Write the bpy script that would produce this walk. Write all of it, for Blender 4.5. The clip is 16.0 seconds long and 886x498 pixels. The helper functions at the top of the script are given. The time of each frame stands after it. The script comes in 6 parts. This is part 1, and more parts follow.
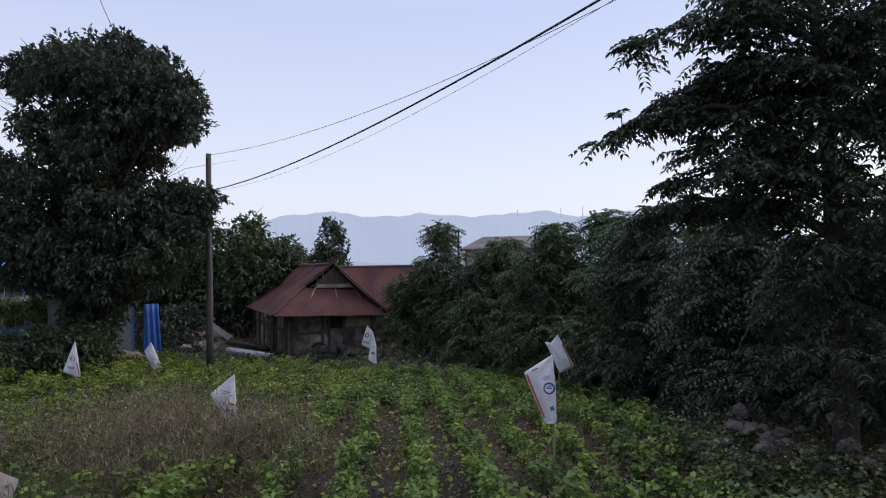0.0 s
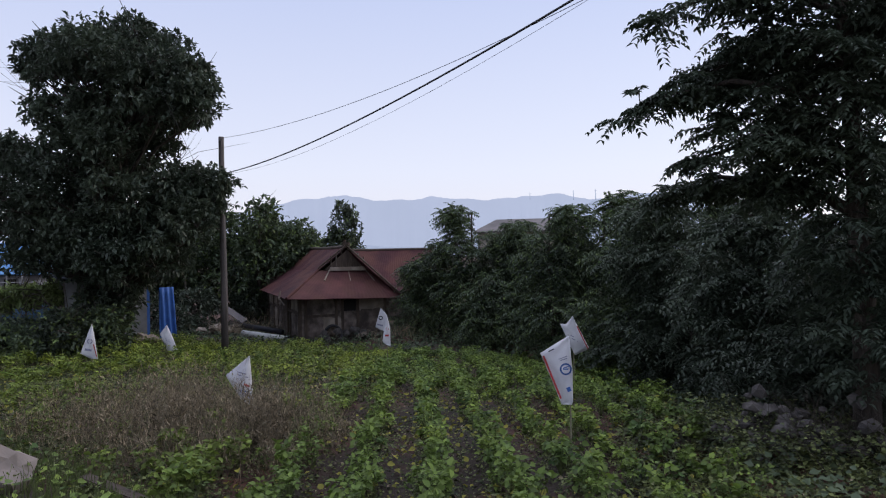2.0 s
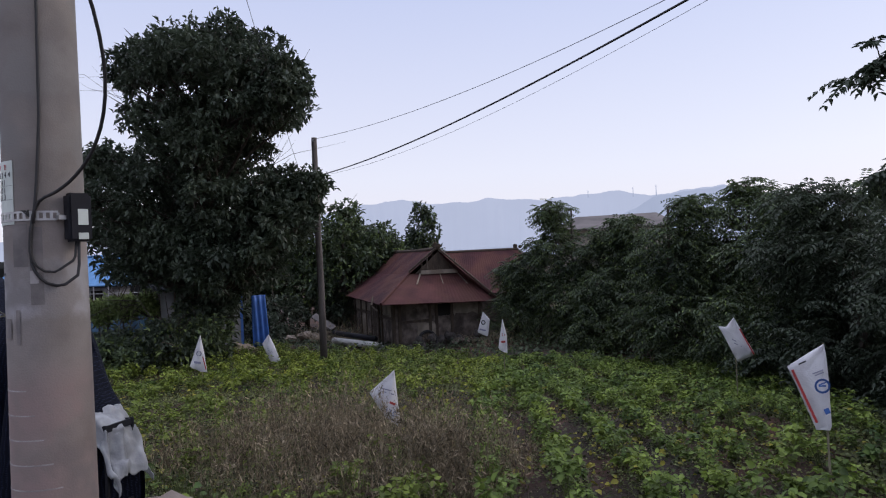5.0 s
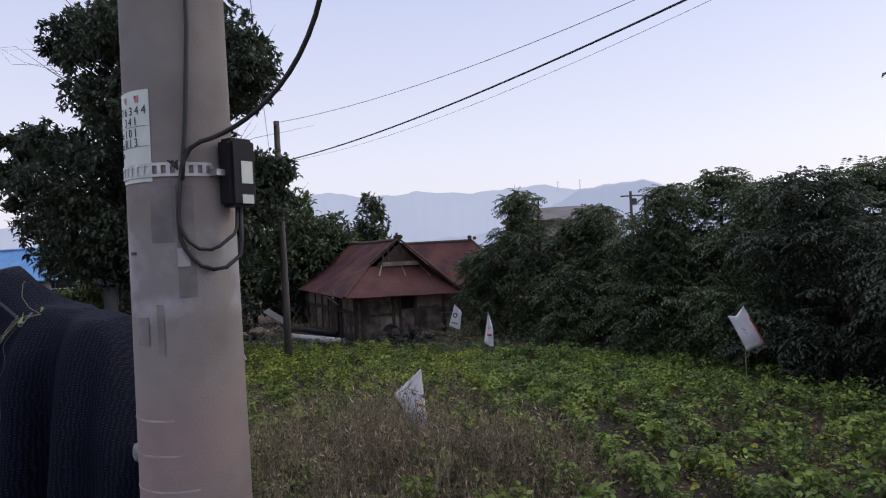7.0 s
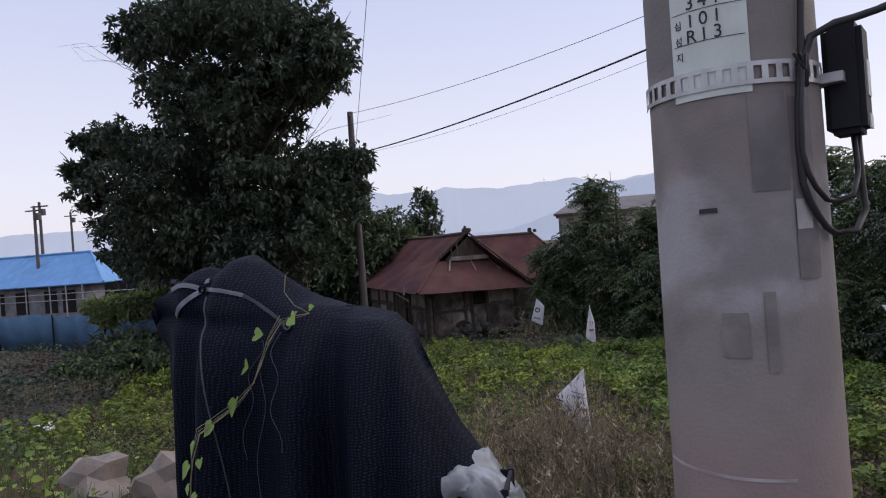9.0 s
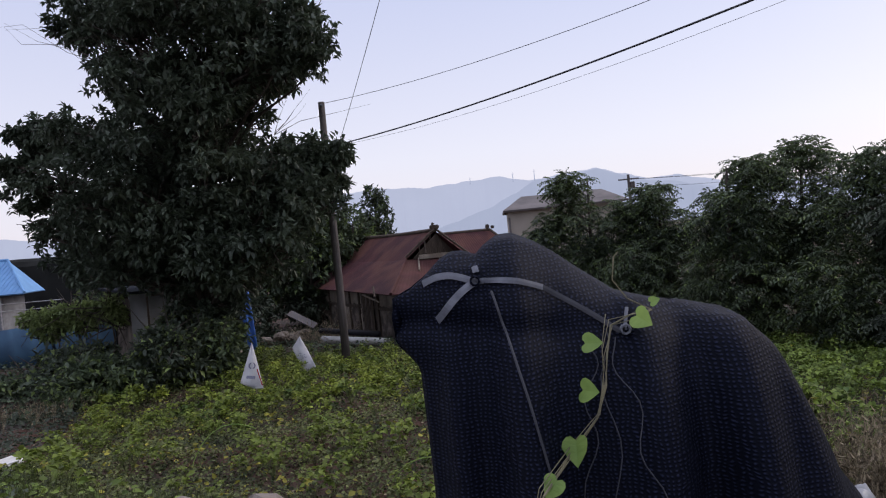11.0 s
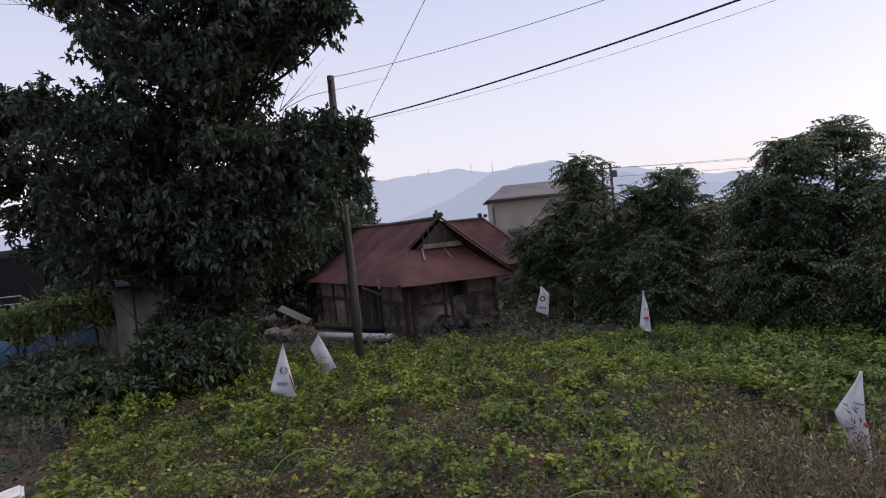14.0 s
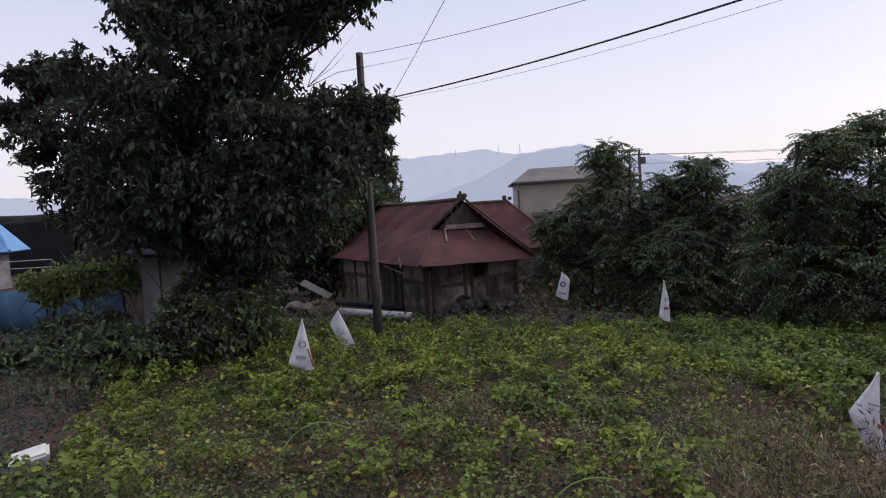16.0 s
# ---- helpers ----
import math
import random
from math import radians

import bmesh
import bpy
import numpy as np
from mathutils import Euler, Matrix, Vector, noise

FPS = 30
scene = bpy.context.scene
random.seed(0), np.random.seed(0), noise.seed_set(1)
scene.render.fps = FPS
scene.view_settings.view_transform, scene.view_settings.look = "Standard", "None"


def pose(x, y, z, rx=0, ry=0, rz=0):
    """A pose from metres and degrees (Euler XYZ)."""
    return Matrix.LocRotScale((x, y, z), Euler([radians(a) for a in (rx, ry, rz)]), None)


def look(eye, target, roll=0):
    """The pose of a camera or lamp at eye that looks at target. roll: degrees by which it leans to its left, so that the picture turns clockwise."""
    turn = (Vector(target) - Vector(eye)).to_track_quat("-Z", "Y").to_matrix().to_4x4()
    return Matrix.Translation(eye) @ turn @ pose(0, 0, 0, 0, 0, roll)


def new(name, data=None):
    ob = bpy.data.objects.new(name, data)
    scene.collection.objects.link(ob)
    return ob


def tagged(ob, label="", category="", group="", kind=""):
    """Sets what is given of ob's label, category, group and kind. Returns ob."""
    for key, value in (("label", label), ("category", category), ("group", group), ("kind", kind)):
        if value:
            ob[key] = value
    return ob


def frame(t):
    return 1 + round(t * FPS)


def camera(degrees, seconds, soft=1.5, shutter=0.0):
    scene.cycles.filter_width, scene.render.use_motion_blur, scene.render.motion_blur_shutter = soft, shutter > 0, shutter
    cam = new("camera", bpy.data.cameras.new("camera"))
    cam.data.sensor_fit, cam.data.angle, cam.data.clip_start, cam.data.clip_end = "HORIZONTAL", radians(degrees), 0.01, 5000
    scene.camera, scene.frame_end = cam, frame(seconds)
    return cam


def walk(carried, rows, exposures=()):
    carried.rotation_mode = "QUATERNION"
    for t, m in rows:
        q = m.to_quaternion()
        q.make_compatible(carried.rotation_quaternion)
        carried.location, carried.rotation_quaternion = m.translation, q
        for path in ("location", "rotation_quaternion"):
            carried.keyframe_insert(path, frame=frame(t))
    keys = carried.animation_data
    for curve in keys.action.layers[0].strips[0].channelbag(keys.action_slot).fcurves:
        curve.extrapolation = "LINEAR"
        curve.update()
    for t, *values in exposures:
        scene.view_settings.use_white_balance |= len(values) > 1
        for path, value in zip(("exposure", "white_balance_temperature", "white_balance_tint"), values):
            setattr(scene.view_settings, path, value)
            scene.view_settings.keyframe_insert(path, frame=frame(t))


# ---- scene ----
cam = camera(66.5, 16.0, soft=1.15)
PATH = [
    (0, (8.546, -1.69, 1.787), (8.252, 0.287, 1.85), -1.0),
    (0.5, (8.537, -1.706, 1.78), (8.234, 0.27, 1.842), -0.7),
    (1, (8.542, -1.7, 1.781), (8.243, 0.277, 1.829), -0.8),
    (1.5, (8.541, -1.727, 1.78), (8.226, 0.248, 1.817), -1.6),
    (2, (8.501, -1.618, 1.75), (8.17, 0.354, 1.765), -1.2),
    (2.5, (8.401, -1.416, 1.769), (8.084, 0.558, 1.795), -3.2),
    (3, (8.133, -1.255, 1.755), (7.719, 0.701, 1.782), -2.0),
    (3.5, (7.821, -1.146, 1.736), (7.373, 0.802, 1.778), -3.2),
    (4, (7.56, -1.012, 1.738), (7.102, 0.935, 1.718), -2.6),
    (4.5, (7.237, -0.794, 1.761), (6.76, 1.148, 1.775), -2.9),
    (4.7, (7.071, -0.736, 1.746), (6.571, 1.2, 1.772), -2.7),
    (6.8, (5.488, -0.153, 1.749), (5.163, 1.82, 1.76), -3.2),
    (7, (5.348, -0.124, 1.736), (5.058, 1.855, 1.733), -3.0),
    (7.5, (4.984, 0.065, 1.729), (4.7, 2.045, 1.703), -4.4),
    (8, (4.57, 0.192, 1.727), (4.236, 2.164, 1.712), -3.4),
    (8.4, (4.222, 0.247, 1.751), (3.862, 2.214, 1.757), -4.4),
    (8.7, (3.976, 0.35, 1.738), (3.591, 2.312, 1.731), -4.4),
    (10.8, (2.338, 1.063, 1.759), (2.18, 3.056, 1.744), -3.6),
    (11, (2.158, 1.136, 1.76), (1.991, 3.128, 1.733), -5.5),
    (11.5, (1.812, 1.412, 1.76), (1.665, 3.405, 1.688), -5.0),
    (12, (1.534, 1.678, 1.789), (1.394, 3.672, 1.725), -4.9),
    (12.5, (1.185, 1.928, 1.751), (1.076, 3.924, 1.702), -4.5),
    (13, (0.89, 2.111, 1.761), (0.837, 4.109, 1.679), -4.4),
    (13.5, (0.628, 2.37, 1.765), (0.606, 4.369, 1.698), -5.6),
    (14, (0.475, 2.496, 1.793), (0.428, 4.494, 1.731), -5.8),
    (14.5, (0.496, 2.418, 1.785), (0.407, 4.415, 1.726), -3.2),
    (15, (0.526, 2.449, 1.845), (0.394, 4.443, 1.76), -4.6),
    (15.5, (0.544, 2.445, 1.848), (0.395, 4.437, 1.732), -3.7),
    (16, (0.524, 2.458, 1.814), (0.403, 4.451, 1.699), -3.6),
]
walk(cam, [(t, look(eye, target, roll)) for t, eye, target, roll in PATH], ((0, 0.0, 6050, 10), (5, 0.0, 6200, 12), (11, 0.0, 6350, 13), (16, 0.0, 6500, 13)))

# ---------------- world and light ----------------
SUN_EL, SUN_AZ = radians(26), radians(62)
world = bpy.data.worlds.new("world")
scene.world = world
world.use_nodes = True
wn, wl = world.node_tree.nodes, world.node_tree.links
wn.clear()
w_out = wn.new("ShaderNodeOutputWorld")
w_bg = wn.new("ShaderNodeBackground")
sky = wn.new("ShaderNodeTexSky")
sky.sky_type = "NISHITA"
sky.sun_disc = False
sky.sun_elevation, sky.sun_rotation = SUN_EL, SUN_AZ
sky.air_density, sky.dust_density, sky.ozone_density = 1.0, 2.0, 1.5
sky_scale = wn.new("ShaderNodeVectorMath")
sky_scale.operation = "SCALE"
sky_scale.inputs["Scale"].default_value = 0.10
w_co = wn.new("ShaderNodeTexCoord")
w_sep = wn.new("ShaderNodeSeparateXYZ")
w_ramp = wn.new("ShaderNodeValToRGB")
w_ramp.color_ramp.elements[0].position, w_ramp.color_ramp.elements[0].color = 0.0, (0.92, 0.85, 0.89, 1)
w_ramp.color_ramp.elements[1].position, w_ramp.color_ramp.elements[1].color = 0.95, (1.5, 1.5, 1.75, 1)
w_e = w_ramp.color_ramp.elements.new(0.12)
w_e.color = (0.87, 0.86, 0.95, 1)
w_e = w_ramp.color_ramp.elements.new(0.36)
w_e.color = (0.64, 0.68, 0.88, 1)
w_e = w_ramp.color_ramp.elements.new(0.6)
w_e.color = (0.9, 0.92, 1.15, 1)
w_mix = wn.new("ShaderNodeMix")
w_mix.data_type = "RGBA"
w_mix.inputs[0].default_value = 0.8
wl.new(w_co.outputs["Generated"], w_sep.inputs[0])
wl.new(w_sep.outputs["Z"], w_ramp.inputs[0])
wl.new(sky.outputs[0], sky_scale.inputs[0])
wl.new(sky_scale.outputs[0], w_mix.inputs[6])
wl.new(w_ramp.outputs[0], w_mix.inputs[7])
wl.new(w_mix.outputs[2], w_bg.inputs[0])
w_bg.inputs[1].default_value = 1.1
wl.new(w_bg.outputs[0], w_out.inputs[0])

sun_data = bpy.data.lights.new("sun", "SUN")
sun_data.energy, sun_data.angle, sun_data.color = 1.3, radians(25), (1.0, 0.86, 0.72)
sun = new("sun", sun_data)
sun.matrix_world = look((0, 0, 30), (-math.sin(SUN_AZ) * math.cos(SUN_EL) * 20, -math.cos(SUN_AZ) * math.cos(SUN_EL) * 20, 30 - math.sin(SUN_EL) * 20))


# ---------------- materials ----------------
def mat(name, color, color2=None, rough=0.8, scale=4.0, bump=0.0, bump_scale=40.0, metal=0.0, spread=0.35, island=0.0, translucent=0.0, emit=None, stretch=(1, 1, 1), spec=0.4, color3=None, scale3=0.6, obj_rand=0.0):
    m = bpy.data.materials.new(name)
    m.use_nodes = True
    n, l = m.node_tree.nodes, m.node_tree.links
    p = n["Principled BSDF"]
    p.inputs["Roughness"].default_value = rough
    p.inputs["Metallic"].default_value = metal
    p.inputs["Specular IOR Level"].default_value = spec
    co = n.new("ShaderNodeTexCoord")
    mp = n.new("ShaderNodeMapping")
    mp.inputs["Scale"].default_value = stretch
    l.new(co.outputs["Object"], mp.inputs[0])
    c2 = color2 or tuple(c * 0.6 for c in color)
    no = n.new("ShaderNodeTexNoise")
    no.inputs["Scale"].default_value, no.inputs["Detail"].default_value = scale, 6
    l.new(mp.outputs[0], no.inputs[0])
    r = n.new("ShaderNodeValToRGB")
    r.color_ramp.elements[0].position, r.color_ramp.elements[1].position = 0.5 - spread / 2, 0.5 + spread / 2
    r.color_ramp.elements[0].color, r.color_ramp.elements[1].color = (*c2, 1), (*color, 1)
    l.new(no.outputs[0], r.inputs[0])
    out = r.outputs[0]
    if color3:
        no3 = n.new("ShaderNodeTexNoise")
        no3.inputs["Scale"].default_value, no3.inputs["Detail"].default_value = scale3, 4
        l.new(mp.outputs[0], no3.inputs[0])
        r3 = n.new("ShaderNodeValToRGB")
        r3.color_ramp.elements[0].position, r3.color_ramp.elements[1].position = 0.47, 0.62
        l.new(no3.outputs[0], r3.inputs[0])
        mx = n.new("ShaderNodeMix")
        mx.data_type = "RGBA"
        l.new(r3.outputs[0], mx.inputs[0])
        l.new(out, mx.inputs[6])
        mx.inputs[7].default_value = (*color3, 1)
        out = mx.outputs[2]
    if island or obj_rand:
        if island:
            g = n.new("ShaderNodeNewGeometry").outputs["Random Per Island"]
        else:
            g = n.new("ShaderNodeObjectInfo").outputs["Random"]
        amount = island or obj_rand
        mr = n.new("ShaderNodeMapRange")
        mr.inputs["To Min"].default_value, mr.inputs["To Max"].default_value = 1 - amount, 1 + amount
        l.new(g, mr.inputs[0])
        hs = n.new("ShaderNodeHueSaturation")
        l.new(mr.outputs[0], hs.inputs["Value"])
        l.new(out, hs.inputs["Color"])
        out = hs.outputs[0]
    l.new(out, p.inputs["Base Color"])
    if bump:
        nb = n.new("ShaderNodeTexNoise")
        nb.inputs["Scale"].default_value, nb.inputs["Detail"].default_value = bump_scale, 5
        l.new(mp.outputs[0], nb.inputs[0])
        b = n.new("ShaderNodeBump")
        b.inputs["Strength"].default_value, b.inputs["Distance"].default_value = min(1, bump), 0.02
        l.new(nb.outputs[0], b.inputs["Height"])
        l.new(b.outputs[0], p.inputs["Normal"])
    if translucent:
        tr = n.new("ShaderNodeBsdfTranslucent")
        l.new(out, tr.inputs[0])
        ms = n.new("ShaderNodeMixShader")
        ms.inputs[0].default_value = translucent
        l.new(p.outputs[0], ms.inputs[1])
        l.new(tr.outputs[0], ms.inputs[2])
        l.new(ms.outputs[0], n["Material Output"].inputs[0])
    if emit:
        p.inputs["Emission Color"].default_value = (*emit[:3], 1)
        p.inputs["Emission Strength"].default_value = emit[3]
    return m


M_SOIL = mat("soil", (0.085, 0.038, 0.023), (0.026, 0.014, 0.010), 0.95, 3.0, 1.0, 25, color3=(0.028, 0.02, 0.013), scale3=0.5)
M_ROAD = mat("old concrete road", (0.24, 0.23, 0.22), (0.15, 0.145, 0.14), 0.9, 2.0, 0.5, 60)
M_CROP = mat("crop leaf", (0.235, 0.285, 0.045), (0.065, 0.105, 0.024), 0.55, 1.2, 0, island=0.5, translucent=0.3, spec=0.25)
M_CROP2 = mat("dark crop leaf", (0.20, 0.27, 0.048), (0.05, 0.09, 0.026), 0.55, 1.4, 0, island=0.5, translucent=0.28, spec=0.25)
M_COVER = mat("low leaf", (0.15, 0.17, 0.06), (0.03, 0.044, 0.018), 0.5, 2.2, 0, island=0.8, translucent=0.25, spec=0.2)
M_YELLOW = mat("yellowed leaf", (0.32, 0.30, 0.05), (0.20, 0.20, 0.04), 0.6, 2.0, 0, island=0.3, translucent=0.3, spec=0.2)
M_TREE = mat("dark tree leaf", (0.072, 0.093, 0.060), (0.040, 0.055, 0.038), 0.5, 0.5, 0, island=0.35, translucent=0.28, spec=0.3)
M_HEDGE = mat("hedge leaf", (0.105, 0.14, 0.072), (0.045, 0.064, 0.042), 0.5, 0.45, 0, island=0.4, translucent=0.28, spec=0.3)
M_HEDGE2 = mat("light hedge leaf", (0.135, 0.185, 0.055), (0.075, 0.11, 0.036), 0.5, 0.6, 0, island=0.35, translucent=0.25, spec=0.25)
M_BARK = mat("bark", (0.07, 0.056, 0.045), (0.032, 0.026, 0.021), 0.95, 6, 1.0, 20, stretch=(3, 3, 0.5))
M_DRY = mat("dry weed", (0.31, 0.255, 0.17), (0.13, 0.105, 0.065), 0.9, 3, 0, island=0.6)
M_GRASS = mat("grass blade", (0.13, 0.16, 0.05), (0.065, 0.085, 0.028), 0.7, 1.5, 0, island=0.4, translucent=0.2)
M_CONC = mat("pole concrete", (0.21, 0.185, 0.168), (0.13, 0.113, 0.103), 0.85, 5.0, 0.15, 120, color3=(0.135, 0.122, 0.118), scale3=3.2)
M_WOODPOLE = mat("grey wooden pole", (0.115, 0.10, 0.095), (0.06, 0.053, 0.05), 0.9, 8, 0.6, 30, stretch=(2, 2, 0.15))
M_RUST = mat("red brown roof sheet", (0.064, 0.022, 0.024), (0.040, 0.016, 0.018), 0.85, 1.3, 0.3, 30, color3=(0.085, 0.036, 0.028), scale3=0.7, spec=0.2)
M_RUST2 = mat("faded red roof sheet", (0.092, 0.038, 0.036), (0.055, 0.023, 0.023), 0.85, 1.6, 0.3, 30, color3=(0.075, 0.034, 0.028), scale3=1.3, spec=0.2)
M_MUD = mat("mud plaster", (0.20, 0.165, 0.14), (0.06, 0.048, 0.04), 0.95, 3.2, 1.0, 14, color3=(0.05, 0.04, 0.034), scale3=2.0)
M_LIME = mat("lime plaster", (0.31, 0.265, 0.215), (0.13, 0.11, 0.09), 0.9, 2.5, 0.6, 25, color3=(0.20, 0.16, 0.125), scale3=1.6)
M_TIMBER = mat("dark timber", (0.085, 0.062, 0.045), (0.04, 0.03, 0.022), 0.85, 8, 0.6, 30, stretch=(1, 1, 0.3))
# near-black colour painting the shade inside openings
M_INNER_SHADE = mat("painted interior shade", (0.02, 0.018, 0.016), (0.01, 0.01, 0.01), 0.95, 4)
M_CORD = mat("dark cord", (0.04, 0.042, 0.052), (0.03, 0.032, 0.04), 0.7, 20)
M_NET = mat("black shade net", (0.014, 0.015, 0.021), (0.008, 0.009, 0.013), 0.7, 3.0, 0, spec=0.09)
M_STRAP = mat("grey strap", (0.15, 0.16, 0.19), (0.05, 0.055, 0.07), 0.6, 12)
M_PLASTIC = mat("white plastic bag", (0.50, 0.52, 0.54), (0.30, 0.31, 0.33), 0.3, 7, 0.6, 14, color3=(0.26, 0.27, 0.28), scale3=5, translucent=0.35)
M_SACK = mat("white woven sack", (0.74, 0.74, 0.76), (0.56, 0.56, 0.60), 0.65, 4, 0.3, 60, translucent=0.3)
M_RED = mat("red print", (0.45, 0.05, 0.05), (0.30, 0.04, 0.04), 0.6)
M_BLUEP = mat("blue print", (0.05, 0.13, 0.38), (0.04, 0.09, 0.28), 0.6)
M_GREYP = mat("faded print", (0.26, 0.27, 0.36), (0.2, 0.2, 0.28), 0.6)
M_BAMBOO = mat("thin pole", (0.22, 0.20, 0.13), (0.13, 0.12, 0.08), 0.7, 8)
M_BLACK = mat("black plastic", (0.012, 0.013, 0.018), (0.008, 0.008, 0.011), 0.6, 6, spec=0.2)
M_GRAPE = mat("grape leaf", (0.20, 0.26, 0.09), (0.11, 0.15, 0.055), 0.55, 1.5, 0, island=0.35, translucent=0.3, spec=0.25)
M_RUBBER = mat("cable rubber", (0.018, 0.018, 0.02), (0.012, 0.012, 0.014), 0.6, 20)
M_WIRE = mat("overhead wire", (0.03, 0.03, 0.035), (0.02, 0.02, 0.022), 0.6, 5)
M_STEEL = mat("galvanised steel", (0.45, 0.45, 0.45), (0.28, 0.28, 0.29), 0.45, 15, metal=0.8)
M_LABEL = mat("pale label", (0.50, 0.55, 0.51), (0.42, 0.46, 0.43), 0.5, 12)
M_INK = mat("dark ink", (0.02, 0.02, 0.03), (0.015, 0.015, 0.02), 0.6)
M_PVC = mat("white pvc", (0.55, 0.55, 0.54), (0.38, 0.38, 0.37), 0.5, 3, 0.1, 30)
M_ROCK = mat("field stone", (0.105, 0.095, 0.087), (0.045, 0.04, 0.038), 0.9, 5, 0.9, 14, obj_rand=0.3)
M_ROCKB = mat("tan boulder", (0.25, 0.21, 0.18), (0.13, 0.11, 0.095), 0.9, 3, 0.8, 10)
M_BLUER = mat("blue roof sheet", (0.13, 0.30, 0.55), (0.10, 0.24, 0.46), 0.6, 1.5)
M_BLUET = mat("blue tarpaulin", (0.04, 0.13, 0.42), (0.03, 0.09, 0.30), 0.55, 3, 0.3, 8)
M_BLUEN = mat("blue fence net", (0.05, 0.115, 0.19), (0.035, 0.08, 0.14), 0.8, 2, 0.2, 60)
M_WHITEW = mat("white wall", (0.25, 0.26, 0.28), (0.15, 0.155, 0.165), 0.85, 2, 0.2, 30)
M_BEIGE = mat("beige wall", (0.36, 0.32, 0.27), (0.28, 0.25, 0.21), 0.9, 0.6, 0.2, 10)
M_SLATE = mat("grey roof sheet", (0.15, 0.135, 0.13), (0.10, 0.09, 0.088), 0.85, 1.0, 0.3, 12)
M_DARKROOF = mat("dark roof felt", (0.02, 0.024, 0.034), (0.012, 0.014, 0.02), 0.95, 3, spec=0.05)
M_FOAM = mat("white foam box", (0.68, 0.67, 0.63), (0.50, 0.49, 0.45), 0.8, 6, 0.3, 40)
M_VINELEAF = mat("heart vine leaf", (0.28, 0.40, 0.10), (0.17, 0.28, 0.07), 0.5, 10, translucent=0.35, spec=0.3)
M_STEM = mat("pale vine stem", (0.22, 0.20, 0.12), (0.12, 0.11, 0.07), 0.8, 20)
M_PATCH1 = mat("old paper", (0.34, 0.325, 0.32), (0.25, 0.235, 0.225), 0.85, 12, 0.05, 60, color3=(0.20, 0.185, 0.18), scale3=9)
M_PATCH2 = mat("dark glue stain", (0.19, 0.172, 0.165), (0.10, 0.092, 0.092), 0.75, 9, 0.1, 70)
M_DARKCOVER = mat("dark brown netting", (0.02, 0.021, 0.02), (0.011, 0.012, 0.011), 0.95, 0.7, spec=0.05)
# distance haze is painted as an even blue-grey emission, paler on the far ridge
M_MTN_HAZE = mat("hazy mountain", (0.05, 0.06, 0.06), (0.03, 0.04, 0.04), 1.0, 0.004, emit=(0.36, 0.395, 0.52, 1.0), spec=0)
M_MTN2_HAZE = mat("hazy far mountain", (0.05, 0.06, 0.06), (0.03, 0.04, 0.04), 1.0, 0.004, emit=(0.43, 0.46, 0.59, 1.0), spec=0)


def weathered_bands(m):
    """Old glue and whitewash on the pole: a pale zone where posters hung, and a reddish zone with pale drip rings below."""
    n, l = m.node_tree.nodes, m.node_tree.links
    bsdf = n["Principled BSDF"]
    base = bsdf.inputs["Base Color"].links[0].from_socket
    co, sep = n.new("ShaderNodeTexCoord"), n.new("ShaderNodeSeparateXYZ")
    no = n.new("ShaderNodeTexNoise")
    no.inputs["Scale"].default_value, no.inputs["Detail"].default_value = 7, 8
    l.new(co.outputs["Object"], sep.inputs[0])
    l.new(co.outputs["Object"], no.inputs[0])
    wob_ = n.new("ShaderNodeMath")
    wob_.operation = "MULTIPLY_ADD"
    wob_.inputs[1].default_value = 0.16
    l.new(no.outputs[0], wob_.inputs[0])
    l.new(sep.outputs["Z"], wob_.inputs[2])
    ramp = n.new("ShaderNodeValToRGB")
    cr_ = ramp.color_ramp
    cr_.elements[0].position, cr_.elements[0].color = 0.0, (0.235, 0.168, 0.155, 1)
    cr_.elements[1].position, cr_.elements[1].color = 1.0, (0.19, 0.18, 0.17, 1)
    for p, c in ((0.44, (0.225, 0.17, 0.158, 1)), (0.50, (0.215, 0.19, 0.175, 1)), (0.56, (0.205, 0.185, 0.172, 1)), (0.575, (0.32, 0.315, 0.325, 1)), (0.655, (0.29, 0.285, 0.29, 1)), (0.67, (0.235, 0.205, 0.19, 1)), (0.735, (0.225, 0.20, 0.186, 1)), (0.75, (0.155, 0.148, 0.142, 1))):
        cr_.elements.new(p).color = c
    sc = n.new("ShaderNodeMath")
    sc.operation = "DIVIDE"
    sc.inputs[1].default_value = 2.9
    l.new(wob_.outputs[0], sc.inputs[0])
    l.new(sc.outputs[0], ramp.inputs[0])
    big = n.new("ShaderNodeTexNoise")
    big.inputs["Scale"].default_value, big.inputs["Detail"].default_value = 4.5, 7
    l.new(co.outputs["Object"], big.inputs[0])
    mask = n.new("ShaderNodeMapRange")
    mask.inputs["From Min"].default_value, mask.inputs["From Max"].default_value = 0.42, 0.58
    mask.inputs["To Min"].default_value, mask.inputs["To Max"].default_value = 0.25, 0.9
    l.new(big.outputs[0], mask.inputs[0])
    mix = n.new("ShaderNodeMix")
    mix.data_type = "RGBA"
    l.new(mask.outputs[0], mix.inputs[0])
    l.new(base, mix.inputs[6])
    l.new(ramp.outputs[0], mix.inputs[7])
    l.new(mix.outputs[2], bsdf.inputs["Base Color"])


weathered_bands(M_CONC)


